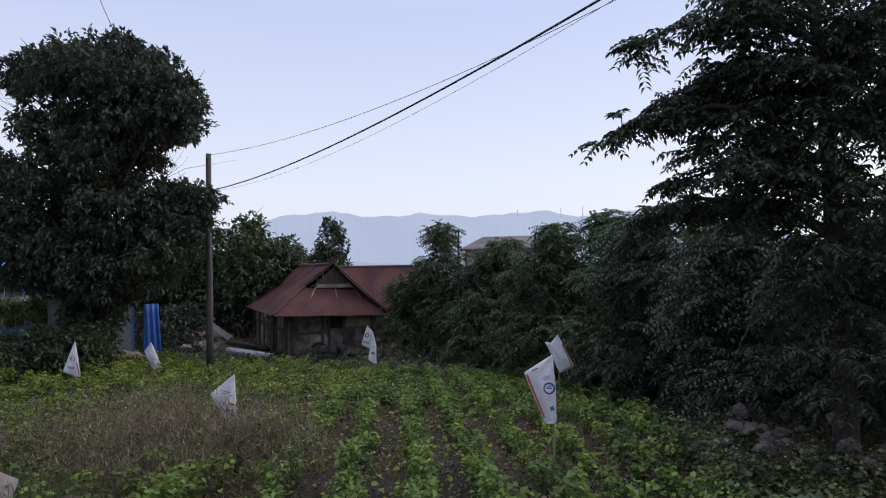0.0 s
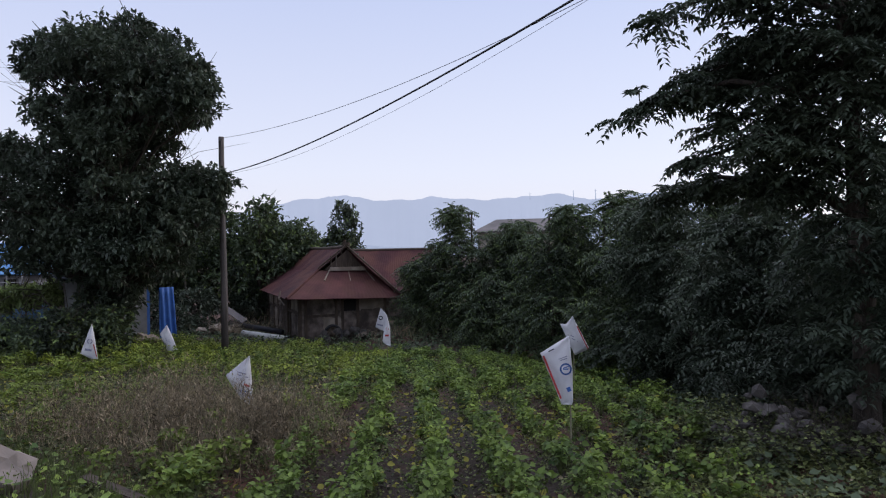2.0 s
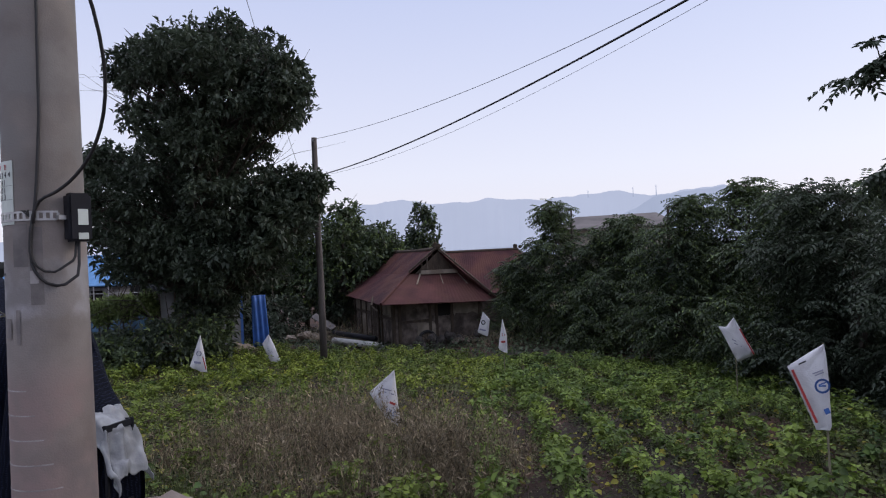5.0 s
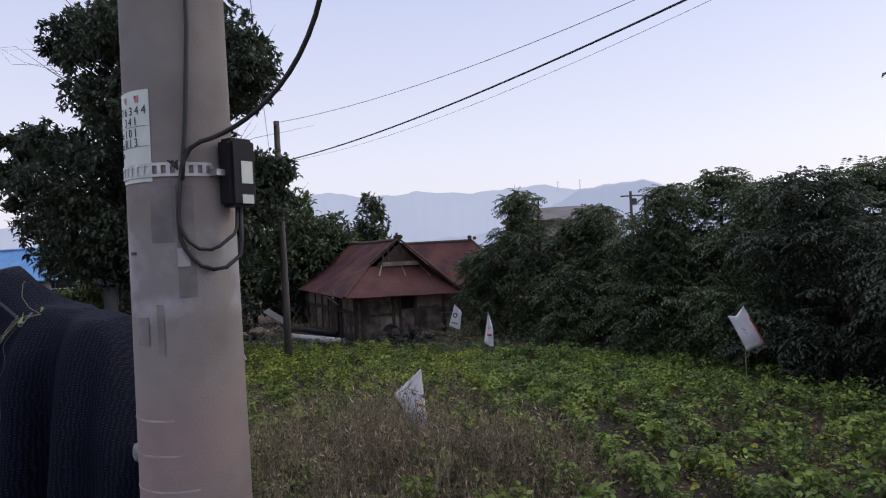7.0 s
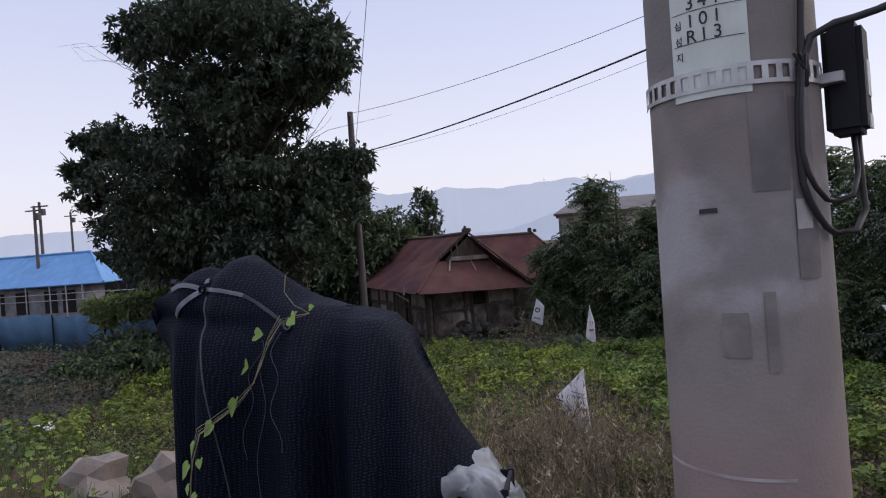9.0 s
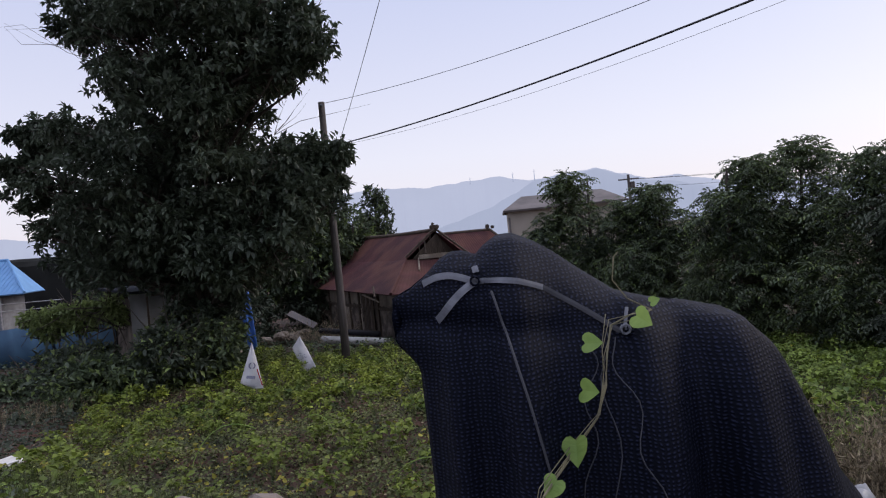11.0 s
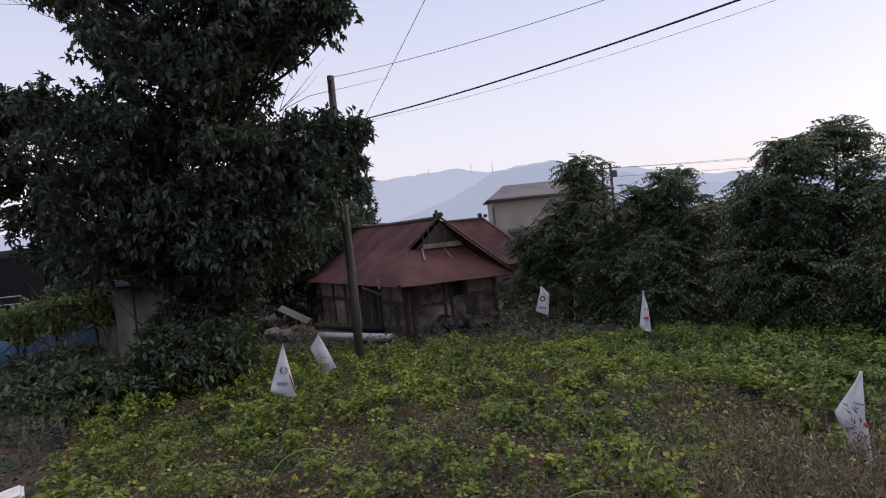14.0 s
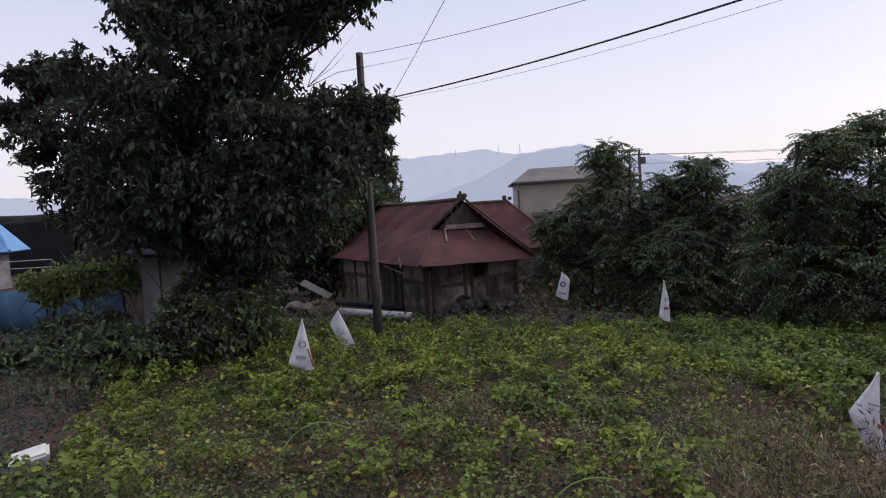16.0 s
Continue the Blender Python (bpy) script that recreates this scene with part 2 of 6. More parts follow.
# ---------------- mesh helpers ----------------
def fast_mesh(name, verts, faces, material):
    """A mesh from numpy arrays: verts (n,3), faces (m,k) of one size k."""
    me = bpy.data.meshes.new(name)
    verts, faces = np.asarray(verts, dtype=np.float32), np.asarray(faces, dtype=np.int32)
    k = faces.shape[1]
    me.vertices.add(len(verts))
    me.vertices.foreach_set("co", verts.ravel())
    me.loops.add(faces.size)
    me.loops.foreach_set("vertex_index", faces.ravel())
    me.polygons.add(len(faces))
    me.polygons.foreach_set("loop_start", np.arange(0, faces.size, k, dtype=np.int32))
    me.update(calc_edges=True)
    me.validate()
    me.materials.append(material)
    return me


def part(name, bm, material, parent=None, label="", smooth=False):
    me = bpy.data.meshes.new(name)
    bm.normal_update()
    bm.to_mesh(me)
    bm.free()
    me.materials.append(material)
    if smooth:
        me.shade_smooth()
    ob = new(name, me)
    if parent:
        ob.parent = parent
    if label:
        ob["label"] = label
    return ob


def put_mesh(name, me, parent=None):
    ob = new(name, me)
    if parent:
        ob.parent = parent
    return ob


def empty(name, at=(0, 0, 0)):
    ob = new(name)
    ob.location = at
    return ob


def box(bm, cx, cy, cz, sx, sy, sz, m=None, bevel=0.0):
    """Adds a box, bevelled if asked, centred at cx, cy, cz."""
    r = bmesh.ops.create_cube(bm, size=1)
    vs = r["verts"]
    bmesh.ops.scale(bm, vec=(sx, sy, sz), verts=vs)
    if bevel:
        es = list({e for v in vs for e in v.link_edges})
        rb = bmesh.ops.bevel(bm, geom=es, offset=bevel, segments=2, affect="EDGES")
        vs = list({v for f in rb["faces"] for v in f.verts} | {v for v in vs if v.is_valid})
    bmesh.ops.translate(bm, vec=(cx, cy, cz), verts=vs)
    if m is not None:
        bmesh.ops.transform(bm, matrix=m, verts=vs)
    return vs


def tube(bm, pts, radii, n=8, cap=True):
    """A tube through points with a radius at each."""
    rings = []
    pts = [Vector(p) for p in pts]
    if not hasattr(radii, "__len__"):
        radii = [radii] * len(pts)
    ref = Vector((0.13, 0.21, 0.97))
    for i, p in enumerate(pts):
        d = (pts[min(i + 1, len(pts) - 1)] - pts[max(i - 1, 0)]).normalized()
        if abs(d.dot(ref)) > 0.95:
            ref = Vector((0.9, 0.3, 0.1))
        a = d.cross(ref).normalized()
        b = d.cross(a).normalized()
        rings.append([bm.verts.new(p + float(radii[i]) * (math.cos(2 * math.pi * j / n) * a + math.sin(2 * math.pi * j / n) * b)) for j in range(n)])
    for r0, r1 in zip(rings, rings[1:]):
        for j in range(n):
            bm.faces.new((r0[j], r0[(j + 1) % n], r1[(j + 1) % n], r1[j]))
    if cap:
        bm.faces.new(rings[0][::-1])
        bm.faces.new(rings[-1])


def slab(bm, quad, thick):
    """A thick sheet from corner points in order, thickened downwards along its normal."""
    q = [Vector(p) for p in quad]
    nrm = (q[1] - q[0]).cross(q[2] - q[0]).normalized()
    if nrm.z < 0:
        nrm = -nrm
    top = [bm.verts.new(p) for p in q]
    bot = [bm.verts.new(p - nrm * thick) for p in q]
    bm.faces.new(top)
    bm.faces.new(bot[::-1])
    for i in range(len(q)):
        j = (i + 1) % len(q)
        bm.faces.new((top[i], bot[i], bot[j], top[j]))


def smoothstep(a, b, x):
    t = np.clip((np.asarray(x, float) - a) / (b - a), 0, 1)
    return t * t * (3 - 2 * t)


# ---------------- ground ----------------
GS = [-3000, -40, 1.9, 2.7, 4.2, 7.0, 11.0, 14.0, 18.0, 26.0, 45.0, 120.0, 4000]
GZ = [-1.5, 0.06, 0.04, -0.2, -0.55, -0.76, -1.0, -1.38, -1.62, -1.5, -1.6, -2.5, -6.0]


def s_of(x, y):
    return 0.45 * (x - 4.2) + 0.89 * (y - 0.25)


def wob(x, y):
    return 0.035 * np.sin(1.3 * x + 0.7 * y) + 0.03 * np.sin(-0.9 * x + 1.9 * y + 1) + 0.02 * np.sin(3.1 * x + 2.3 * y)


ROW_C, ROW_S, ROW_W = math.cos(radians(12)), math.sin(radians(12)), 0.74


def row_phase(x, y):
    return (x * ROW_C + y * ROW_S) / ROW_W


def ground_z(x, y):
    x, y = np.asarray(x, float), np.asarray(y, float)
    s = s_of(x, y)
    z = np.interp(s, GS, GZ)
    field = smoothstep(2.5, 4.5, s) * (1 - smoothstep(16, 18, s))
    z = z + wob(x, y) * smoothstep(1.9, 4, s) * (1 - smoothstep(60, 90, s))
    z = z - 0.33 * smoothstep(-1.5, -5.5, x) * smoothstep(2.5, 4.5, s) * (1 - smoothstep(7, 10, s))
    furrow = 0.055 * np.cos(2 * np.pi * row_phase(x, y)) * smoothstep(3.5, 5.5, x)
    return z + furrow * field


def axis(fine0, fine1, step, far, growth=1.16):
    mid = list(np.arange(fine0, fine1 + 1e-6, step))
    lo, hi, st = mid[0], mid[-1], step
    left, right = [], []
    while hi < far:
        st *= growth
        hi += st
        lo -= st
        right.append(hi)
        left.append(lo)
    return np.array(left[::-1] + mid + right)


gx, gy = axis(-14, 15, 0.13, 4000), axis(-3, 22, 0.13, 4000)
GX, GY = np.meshgrid(gx, gy)
gv = np.stack([GX, GY, ground_z(GX, GY)], -1).reshape(-1, 3)
nx, ny = len(gx), len(gy)
ii = (np.arange(ny - 1)[:, None] * nx + np.arange(nx - 1)[None, :]).ravel()
gf = np.stack([ii, ii + 1, ii + nx + 1, ii + nx], 1)
ground_me = fast_mesh("ground", gv, gf, M_SOIL)
ground_me.shade_smooth()
ground = tagged(put_mesh("ground", ground_me), "sloping brown soil of a bean field below a village road", "ground", kind="structure")

bm = bmesh.new()
d0, nrm0 = Vector((-0.892, 0.452, 0)), Vector((0.452, 0.892, 0))
base = Vector((4.2, 0.25, 0.1))
ra, rb_ = base + d0 * 60 + nrm0 * 0.9, base - d0 * 60 + nrm0 * 0.9
slab(bm, [ra, rb_, rb_ - nrm0 * 3.6, ra - nrm0 * 3.6], 0.25)
tagged(part("road", bm, M_ROAD), "narrow grey concrete village road", "road", kind="structure")


# ---------------- distant mountains ----------------
def ridge_backdrop(name, label, az_el, dist, material, seed):
    rng = np.random.RandomState(seed)
    az = np.arange(-75, 75.01, 0.25)
    el = np.interp(az, [a for a, e in az_el], [e for a, e in az_el])
    j = rng.randn(len(az))
    el = el + 0.05 * np.convolve(j, np.ones(3) / 3, "same") + 0.04 * np.sin(az * 2.3)
    x, y = dist * np.sin(np.radians(az)) + 4, dist * np.cos(np.radians(az)) + 1
    top = np.stack([x, y, 1.7 + dist * np.tan(np.radians(el))], 1)
    mid = np.stack([x * 0.93, y * 0.93, 1.7 + 0.93 * dist * np.tan(np.radians(el * 0.45)) + rng.randn(len(az)) * 4], 1)
    low = np.stack([x * 0.85, y * 0.85, np.full(len(az), -8.0)], 1)
    back = np.stack([x * 1.1, y * 1.1, np.full(len(az), -8.0)], 1)
    v = np.concatenate([low, mid, top, back])
    n = len(az)
    k = np.arange(n - 1)
    f = np.concatenate([np.stack([k + r * n, k + 1 + r * n, k + 1 + (r + 1) * n, k + (r + 1) * n], 1) for r in range(3)])
    me = fast_mesh(name, v, f, material)
    me.shade_smooth()
    return tagged(put_mesh(name, me), label, "mountain", kind="structure")


ridge_backdrop("backdrop", "hazy blue-grey mountain ridge on the horizon", [(-75, 2.2), (-50, 2.5), (-43, 3.0), (-39, 3.1), (-33, 2.5), (-28, 3.2), (-21.7, 4.7), (-17.5, 5.1), (-15.1, 4.6), (-12.8, 4.6), (-10.4, 4.85), (-8, 4.65), (-5.6, 4.5), (-3, 4.65), (0.2, 4.9), (3, 4.25), (5.3, 4.5), (8.5, 4.7), (10.3, 4.1), (12.5, 3.4), (14.7, 3.45), (17.7, 2.6), (20.5, 2.2), (30, 1.8), (75, 1.6)], 2600, M_MTN2_HAZE, 3)
ridge_backdrop("backdrop", "nearer hazy mountain spur in front of the ridge", [(-75, 0.5), (-45, 1.2), (-20, 1.2), (-12, 0.6), (-5, 1.0), (0, 2.5), (3.2, 4.1), (5.3, 4.4), (8.5, 4.6), (10.3, 4.0), (12.5, 3.2), (14.7, 2.9), (17.7, 2.0), (22, 1.2), (75, 1)], 2000, M_MTN_HAZE, 5)


# ---------------- foliage ----------------
KITE = (np.array([(0, 0, 0), (0.42, -0.5, 0.14), (1, 0, -0.12), (0.42, 0.5, 0.14)]), np.array([(0, 1, 2), (0, 2, 3)]))
BROAD = (np.array([(0, 0, 0), (0.12, -0.36, 0.10), (0.5, -0.46, 0.12), (1.0, 0, -0.14), (0.5, 0.46, 0.12), (0.12, 0.36, 0.10)]), np.array([(0, 1, 2), (0, 2, 3), (0, 3, 4), (0, 4, 5)]))
BLADE = (np.array([(0, -0.5, 0), (0, 0.5, 0), (0.55, 0, 0.10)]), np.array([(0, 1, 2)]))


def unit(v):
    return v / np.maximum(np.linalg.norm(v, axis=-1, keepdims=True), 1e-6)


def leaf_arrays(template, base, way, up, length, width):
    """Vertices and faces of one leaf for each base point."""
    tv, tf = template
    way = unit(way)
    side = unit(np.cross(up, way))
    nrm = np.cross(way, side)
    length, width = np.broadcast_to(length, len(base)), np.broadcast_to(width, len(base))
    v = base[:, None] + tv[None, :, 0, None] * (way * length[:, None])[:, None] + tv[None, :, 1, None] * (side * width[:, None])[:, None] + tv[None, :, 2, None] * (nrm * length[:, None])[:, None]
    f = tf[None] + (np.arange(len(base)) * len(tv))[:, None, None]
    return v.reshape(-1, 3), f.reshape(-1, 3)


def merge(groups):
    vs, fs, n = [], [], 0
    for v, f in groups:
        vs.append(v)
        fs.append(f + n)
        n += len(v)
    return np.concatenate(vs), np.concatenate(fs)


def shell_points(rng, blobs, density, inner=0.45):
    """Points in the outer part of ellipsoids (x, y, z, rx, ry, rz), with their outward ways."""
    P, W = [], []
    for x, y, z, rx, ry, rz in blobs:
        area = 4 * math.pi * ((rx * ry) ** 1.6 / 3 + (rx * rz) ** 1.6 / 3 + (ry * rz) ** 1.6 / 3) ** (1 / 1.6)
        n = max(6, int(area * density))
        d = unit(rng.randn(n, 3))
        rr = inner + (1.08 - inner) * rng.rand(n, 1) ** 0.6
        P.append(np.array([x, y, z]) + d * rr * np.array([rx, ry, rz]))
        W.append(unit(d / np.array([rx, ry, rz])))
    return np.concatenate(P), np.concatenate(W)


def whorl_leaves(rng, P, W, per, length, droop=0.5):
    """Bunches of simple leaves round twig ends."""
    n = len(P)
    d = unit(W[:, None] * 0.5 + rng.randn(n, per, 3) * 0.75 + np.array([0, 0, -droop]) * rng.rand(n, per, 1))
    b = P[:, None] + rng.randn(n, per, 3) * 0.05
    up = unit(rng.randn(n, per, 3) * 0.35 + np.array([0, 0, 1.0]))
    L = length * (0.65 + 0.6 * rng.rand(n * per))
    return leaf_arrays(KITE, b.reshape(-1, 3), d.reshape(-1, 3), up.reshape(-1, 3), L, L * 0.48)


def frond_leaves(rng, P, W, fronds, pairs, flen, leaflet):
    """Drooping feathered fronds round twig ends."""
    n = len(P)
    d = unit(W[:, None] * 0.6 + rng.randn(n, fronds, 3) * np.array([0.8, 0.8, 0.35]))
    d[..., 2] *= 0.6
    d = unit(d).reshape(-1, 3)
    b = np.repeat(P, fronds, 0)
    L = flen * (0.7 + 0.5 * rng.rand(len(d)))
    side = unit(np.cross(d, np.array([0, 0, 1.0]) + rng.randn(len(d), 3) * 0.2))
    out = []
    for k in range(pairs):
        t = (k + 0.8) / pairs
        pos = b + d * (L * t)[:, None] + np.array([0, 0, -1.0]) * (L * 0.42 * t * t)[:, None]
        for sg in (-1, 1):
            way = unit(side * sg + d * 0.45 + np.array([0, 0, -0.45]) + rng.randn(len(d), 3) * 0.12)
            up = unit(np.array([0, 0, 1.0]) + rng.randn(len(d), 3) * 0.2)
            ll = leaflet * (0.75 + 0.4 * rng.rand(len(d)))
            out.append(leaf_arrays(KITE, pos, way, up, ll, ll * 0.40))
    return merge(out)


def branches(rng, trunk, targets, r0, r1=0.012, twig=0.45):
    """Trunk through its points and limbs from it to the targets."""
    bm = bmesh.new()
    n = len(trunk)
    tube(bm, trunk, [r0 * (1 - 0.65 * i / (n - 1)) for i in range(n)], 9)
    for tgt in targets:
        tgt = Vector(tgt)
        k = min(range(1, n), key=lambda i: abs(trunk[i][2] - (tgt.z - (tgt - Vector(trunk[i])).length * 0.45)))
        a = Vector(trunk[k])
        mid = a.lerp(tgt, 0.5) + Vector((rng.randn() * 0.12, rng.randn() * 0.12, 0.05 * (tgt - a).length))
        rr = r0 * (0.30 - 0.14 * k / n)
        pts = [a, a.lerp(mid, 0.5) + Vector(rng.randn(3) * 0.05), mid, mid.lerp(tgt, 0.55) + Vector(rng.randn(3) * 0.06), tgt]
        tube(bm, pts, [rr, rr * 0.8, rr * 0.6, rr * 0.35, r1], 6)
        for q in range(5):
            s0 = mid.lerp(tgt, rng.rand())
            e = s0 + Vector(rng.randn(3) * twig) + (tgt - a).normalized() * twig * 0.7
            tube(bm, [s0, s0.lerp(e, 0.5) + Vector(rng.randn(3) * 0.04), e], [0.022, 0.014, 0.005], 4)
    return bm


def add_tree(name, label, blobs, trunk, r0, leafer, material, category="tree", group="", seed=1, density=9, inner=0.45, extra=None, twig=0.45, loose=False, gap=None):
    rng = np.random.RandomState(seed)
    b = empty(name, tuple(trunk[0]))
    o = Vector(trunk[0])
    sub = []
    for x, y, z, rx, ry, rz in blobs:
        k0 = 0.62 if loose else 0.82
        sub.append((x, y, z, rx * k0, ry * k0, rz * k0))
        for q in range(18 if loose else 9):
            d = unit(rng.randn(3))
            k = (0.20 + 0.13 * rng.rand()) if loose else (0.30 + 0.14 * rng.rand())
            g2 = 0.84 if loose else 0.74
            sub.append((x + d[0] * rx * g2, y + d[1] * ry * g2, z + d[2] * rz * g2, rx * k, ry * k, rz * k * 0.8))
    P, W = shell_points(rng, sub, density, inner)
    keep = P[:, 2] > ground_z(P[:, 0], P[:, 1]) + 0.12
    if gap:
        gx_, gy_, gz_, gw, gh, slope = gap
        keep &= ((P[:, 0] - gx_) / gw) ** 2 + ((P[:, 2] - gz_ - slope * (P[:, 1] - gy_)) / gh) ** 2 > 0.25 + 0.85 * rng.rand(len(P))
    v, f = leafer(rng, P[keep], W[keep])
    crown = put_mesh("crown", fast_mesh("crown", v - np.array(o), f, material), b)
    if extra:
        crown.data.materials.append(extra)
        pi = (rng.rand(len(f) // 2) < 0.2).repeat(2).astype(np.int32)
        mi = np.zeros(len(f), np.int32)
        mi[:len(pi)] = pi
        crown.data.polygons.foreach_set("material_index", mi)
    tm = branches(rng, [tuple(Vector(p) - o) for p in trunk], [tuple(Vector(q[:3]) - o) for q in sub[::3]], r0, twig=twig)
    part("trunk", tm, M_BARK, b, "", True)
    return tagged(b, label, category, group)


def broad_tree(per=9, length=0.16):
    return lambda rng, P, W: whorl_leaves(rng, P, W, per, length)


def frond_tree(fronds=3, pairs=5, flen=0.34, leaflet=0.11):
    return lambda rng, P, W: frond_leaves(rng, P, W, fronds, pairs, flen, leaflet)


def gz(x, y):
    return float(ground_z(x, y))


CROWN_CORE = [(-5.6, 18.0, 3.8, 1.9), (-5.0, 17.6, 7.2, 1.9), (-4.0, 17.4, 2.8, 1.9), (-8.0, 18.2, 4.2, 1.61), (-6.0, 18.8, 6.0, 1.81), (-7.2, 18.4, 2.6, 1.8), (-6.0, 19.0, 8.6, 1.6), (-3.8, 16.4, 6.2, 1.6), (-5.0, 16.4, 4.8, 1.61), (-7.0, 16.4, 2.6, 1.29), (-3.8, 19.4, 7.2, 1.23), (-3.4, 19.2, 4.0, 1.26), (-5.0, 19.4, 2.0, 1.22), (-3.4, 16.4, 7.6, 1.4)]
CROWN_TOP = [(-1.75, 16.6, 6.6, 0.5), (-1.9, 16.8, 7.2, 0.5), (-9.7, 17.8, 5.4, 0.5), (-3.0, 17.6, 7.0, 1.3), (-7.8, 18.8, 8.8, 0.98), (-6.8, 19.0, 7.4, 1.41), (-4.4, 19.4, 8.2, 1.04), (-9.2, 18.2, 5.4, 0.76), (-5.6, 15.8, 6.4, 0.93), (-6.4, 17.0, 8.2, 0.88), (-2.2, 16.4, 6.6, 1.02), (-7.0, 17.8, 8.2, 1.12), (-7.8, 19.2, 5.8, 0.88), (-4.8, 15.6, 7.8, 0.78), (-4.4, 18.2, 8.6, 0.98), (-3.8, 18.2, 6.0, 0.94), (-7.4, 19.6, 9.4, 0.68), (-6.2, 16.6, 6.2, 0.88), (-8.3, 18.0, 8.4, 0.65)]
CROWN_SKIRT = [(-9.6, 17.4, 3.9, 0.5), (-9.9, 17.6, 4.6, 0.4), (-6.8, 16.4, 3.8, 1.41), (-2.8, 16.4, 3.8, 1.1), (-5.6, 16.4, 2.4, 1.51), (-4.6, 18.8, 5.0, 1.27), (-6.4, 19.6, 4.4, 1.0), (-7.8, 16.8, 5.0, 0.87), (-3.8, 19.6, 2.8, 0.98), (-2.6, 17.8, 4.0, 0.93), (-3.0, 15.8, 2.2, 0.84), (-6.6, 19.6, 1.6, 0.93), (-3.8, 15.6, 3.6, 0.84), (-9.0, 18.4, 2.2, 0.81), (-5.4, 19.8, 3.0, 0.8), (-5.4, 18.2, 1.8, 1.02), (-4.0, 15.6, 1.8, 0.78), (-9.0, 18.0, 3.0, 0.86), (-2.2, 16.4, 3.0, 0.78), (-5.0, 17.4, 1.3, 0.9), (-1.75, 17.4, 4.1, 0.48), (-1.9, 17.6, 3.3, 0.42), (-4.7, 17.2, 0.6, 0.6)]
add_tree("tree", "large dark broad-leaved tree beside a shed at the field's edge",
         [(x, y, z, 1.07 * r, 1.07 * r, 0.85 * r) for x, y, z, r in CROWN_CORE + CROWN_TOP + CROWN_SKIRT],
         [(-5.4, 17.8, gz(-5.4, 17.8) - 0.1), (-5.3, 17.7, 0.6), (-5.1, 17.6, 2.2), (-4.9, 17.5, 3.8), (-4.6, 17.4, 5.4), (-4.3, 17.2, 7.9)], 0.3, broad_tree(9, 0.19), M_TREE, seed=4, density=7, inner=0.5, twig=0.25, loose=True, gap=(-5.5, 16.4, 7.0, 1.35, 0.48, 0.24))
bb = tagged(empty("bare_branch", (-5.8, 17, 6.4)), "bare grey twigs sticking out of a dark tree", "branch")
rng = np.random.RandomState(12)
for a, e in (((-6.6, 17.0, 6.7), (-9.5, 16.9, 8.3)), ((-5.0, 16.9, 6.0), (-6.4, 16.2, 7.9)), ((-4.8, 16.8, 6.0), (-5.6, 15.9, 7.7)), ((-3.4, 18.4, 4.9), (-1.8, 18.0, 5.6))):
    a, e = Vector(a), Vector(e)
    for q in range(5):
        ee = e.lerp(a, 0.45 * rng.rand()) + Vector(rng.randn(3) * 0.4)
        bm = bmesh.new()
        tube(bm, [p - Vector(bb.location) for p in (a, a.lerp(ee, 0.35) + Vector(rng.randn(3) * 0.16), a.lerp(ee, 0.7) + Vector(rng.randn(3) * 0.16) - Vector((0, 0, 0.12)), ee)], [0.009, 0.007, 0.004, 0.002], 5)
        part("twig", bm, M_BARK, bb)

# shrubs below the big tree
for i, (x, y, zz, r, hh, sd) in enumerate(((-6.9, 15.4, 0.0, 1.3, 0.5, 21), (-5.4, 15.8, 0.0, 1.1, 0.8, 22), (-4.6, 16.3, 0.0, 0.85, 0.95, 23), (-8.0, 16.1, 0.0, 1.1, 0.5, 24), (-9.6, 17.0, 0.0, 1.0, 0.28, 25), (-8.9, 17.6, 0.0, 0.95, 0.6, 26), (-6.3, 17.9, 0.0, 0.6, 1.15, 27), (-5.6, 17.0, 0.0, 0.6, 1.1, 28))):
    g = gz(x, y)
    add_tree("shrub", "dense dark green shrub with drooping leaves under a tree", [(x, y, g + hh * 0.75, r, r * 0.9, hh)], [(x, y, g - 0.05), (x + 0.05, y, g + 0.35), (x, y, g + hh)], 0.05,
             broad_tree(9, 0.17), M_TREE if i % 2 else M_HEDGE, "shrub", "shrubs under the large tree", sd, 18, 0.5, extra=M_GRAPE)
for i, (x, y, z, rx) in enumerate(((-11.1, 19.5, 0.62, 0.75), (-10.0, 19.4, 0.78, 0.75), (-8.9, 19.3, 0.85, 0.6))):
    add_tree("grapevine", "light green grapevine sprawling over a yard trellis", [(x, y, z, rx, 0.35, 0.22), (x + 0.2, y, z - 0.35, rx * 0.7, 0.3, 0.25)], [(x, y, gz(x, y) - 0.05), (x + 0.06, y, gz(x, y) + 0.8), (x, y, z)], 0.04,
             broad_tree(7, 0.18), M_GRAPE, "vine", "vines on the yard trellis", 60 + i, 20, 0.3)

# hedge of feathery trees along the field's right side
HEDGE = [
    (2.9, 25.2, 1.5, 1.0, 1), (3.9, 24.6, 2.3, 1.2, 13), (5.3, 24.3, 3.6, 1.6, 2), (6.6, 24.2, 2.4, 1.4, 3), (7.4, 23.4, 2.9, 1.5, 4), (8.3, 19.6, 3.2, 1.5, 5), (10.6, 20.5, 3.5, 1.6, 6), (9.2, 21.8, 2.3, 1.7, 14),
    (10.7, 17.2, 2.9, 1.9, 7), (11.5, 14.8, 2.9, 2.0, 8), (12.4, 12.2, 2.6, 2.0, 9), (13.6, 17.6, 3.3, 2.2, 10), (12.9, 9.6, 1.7, 1.8, 11), (15.4, 13.5, 3.2, 2.3, 12), (6.2, 22.4, 1.0, 1.3, 15)]
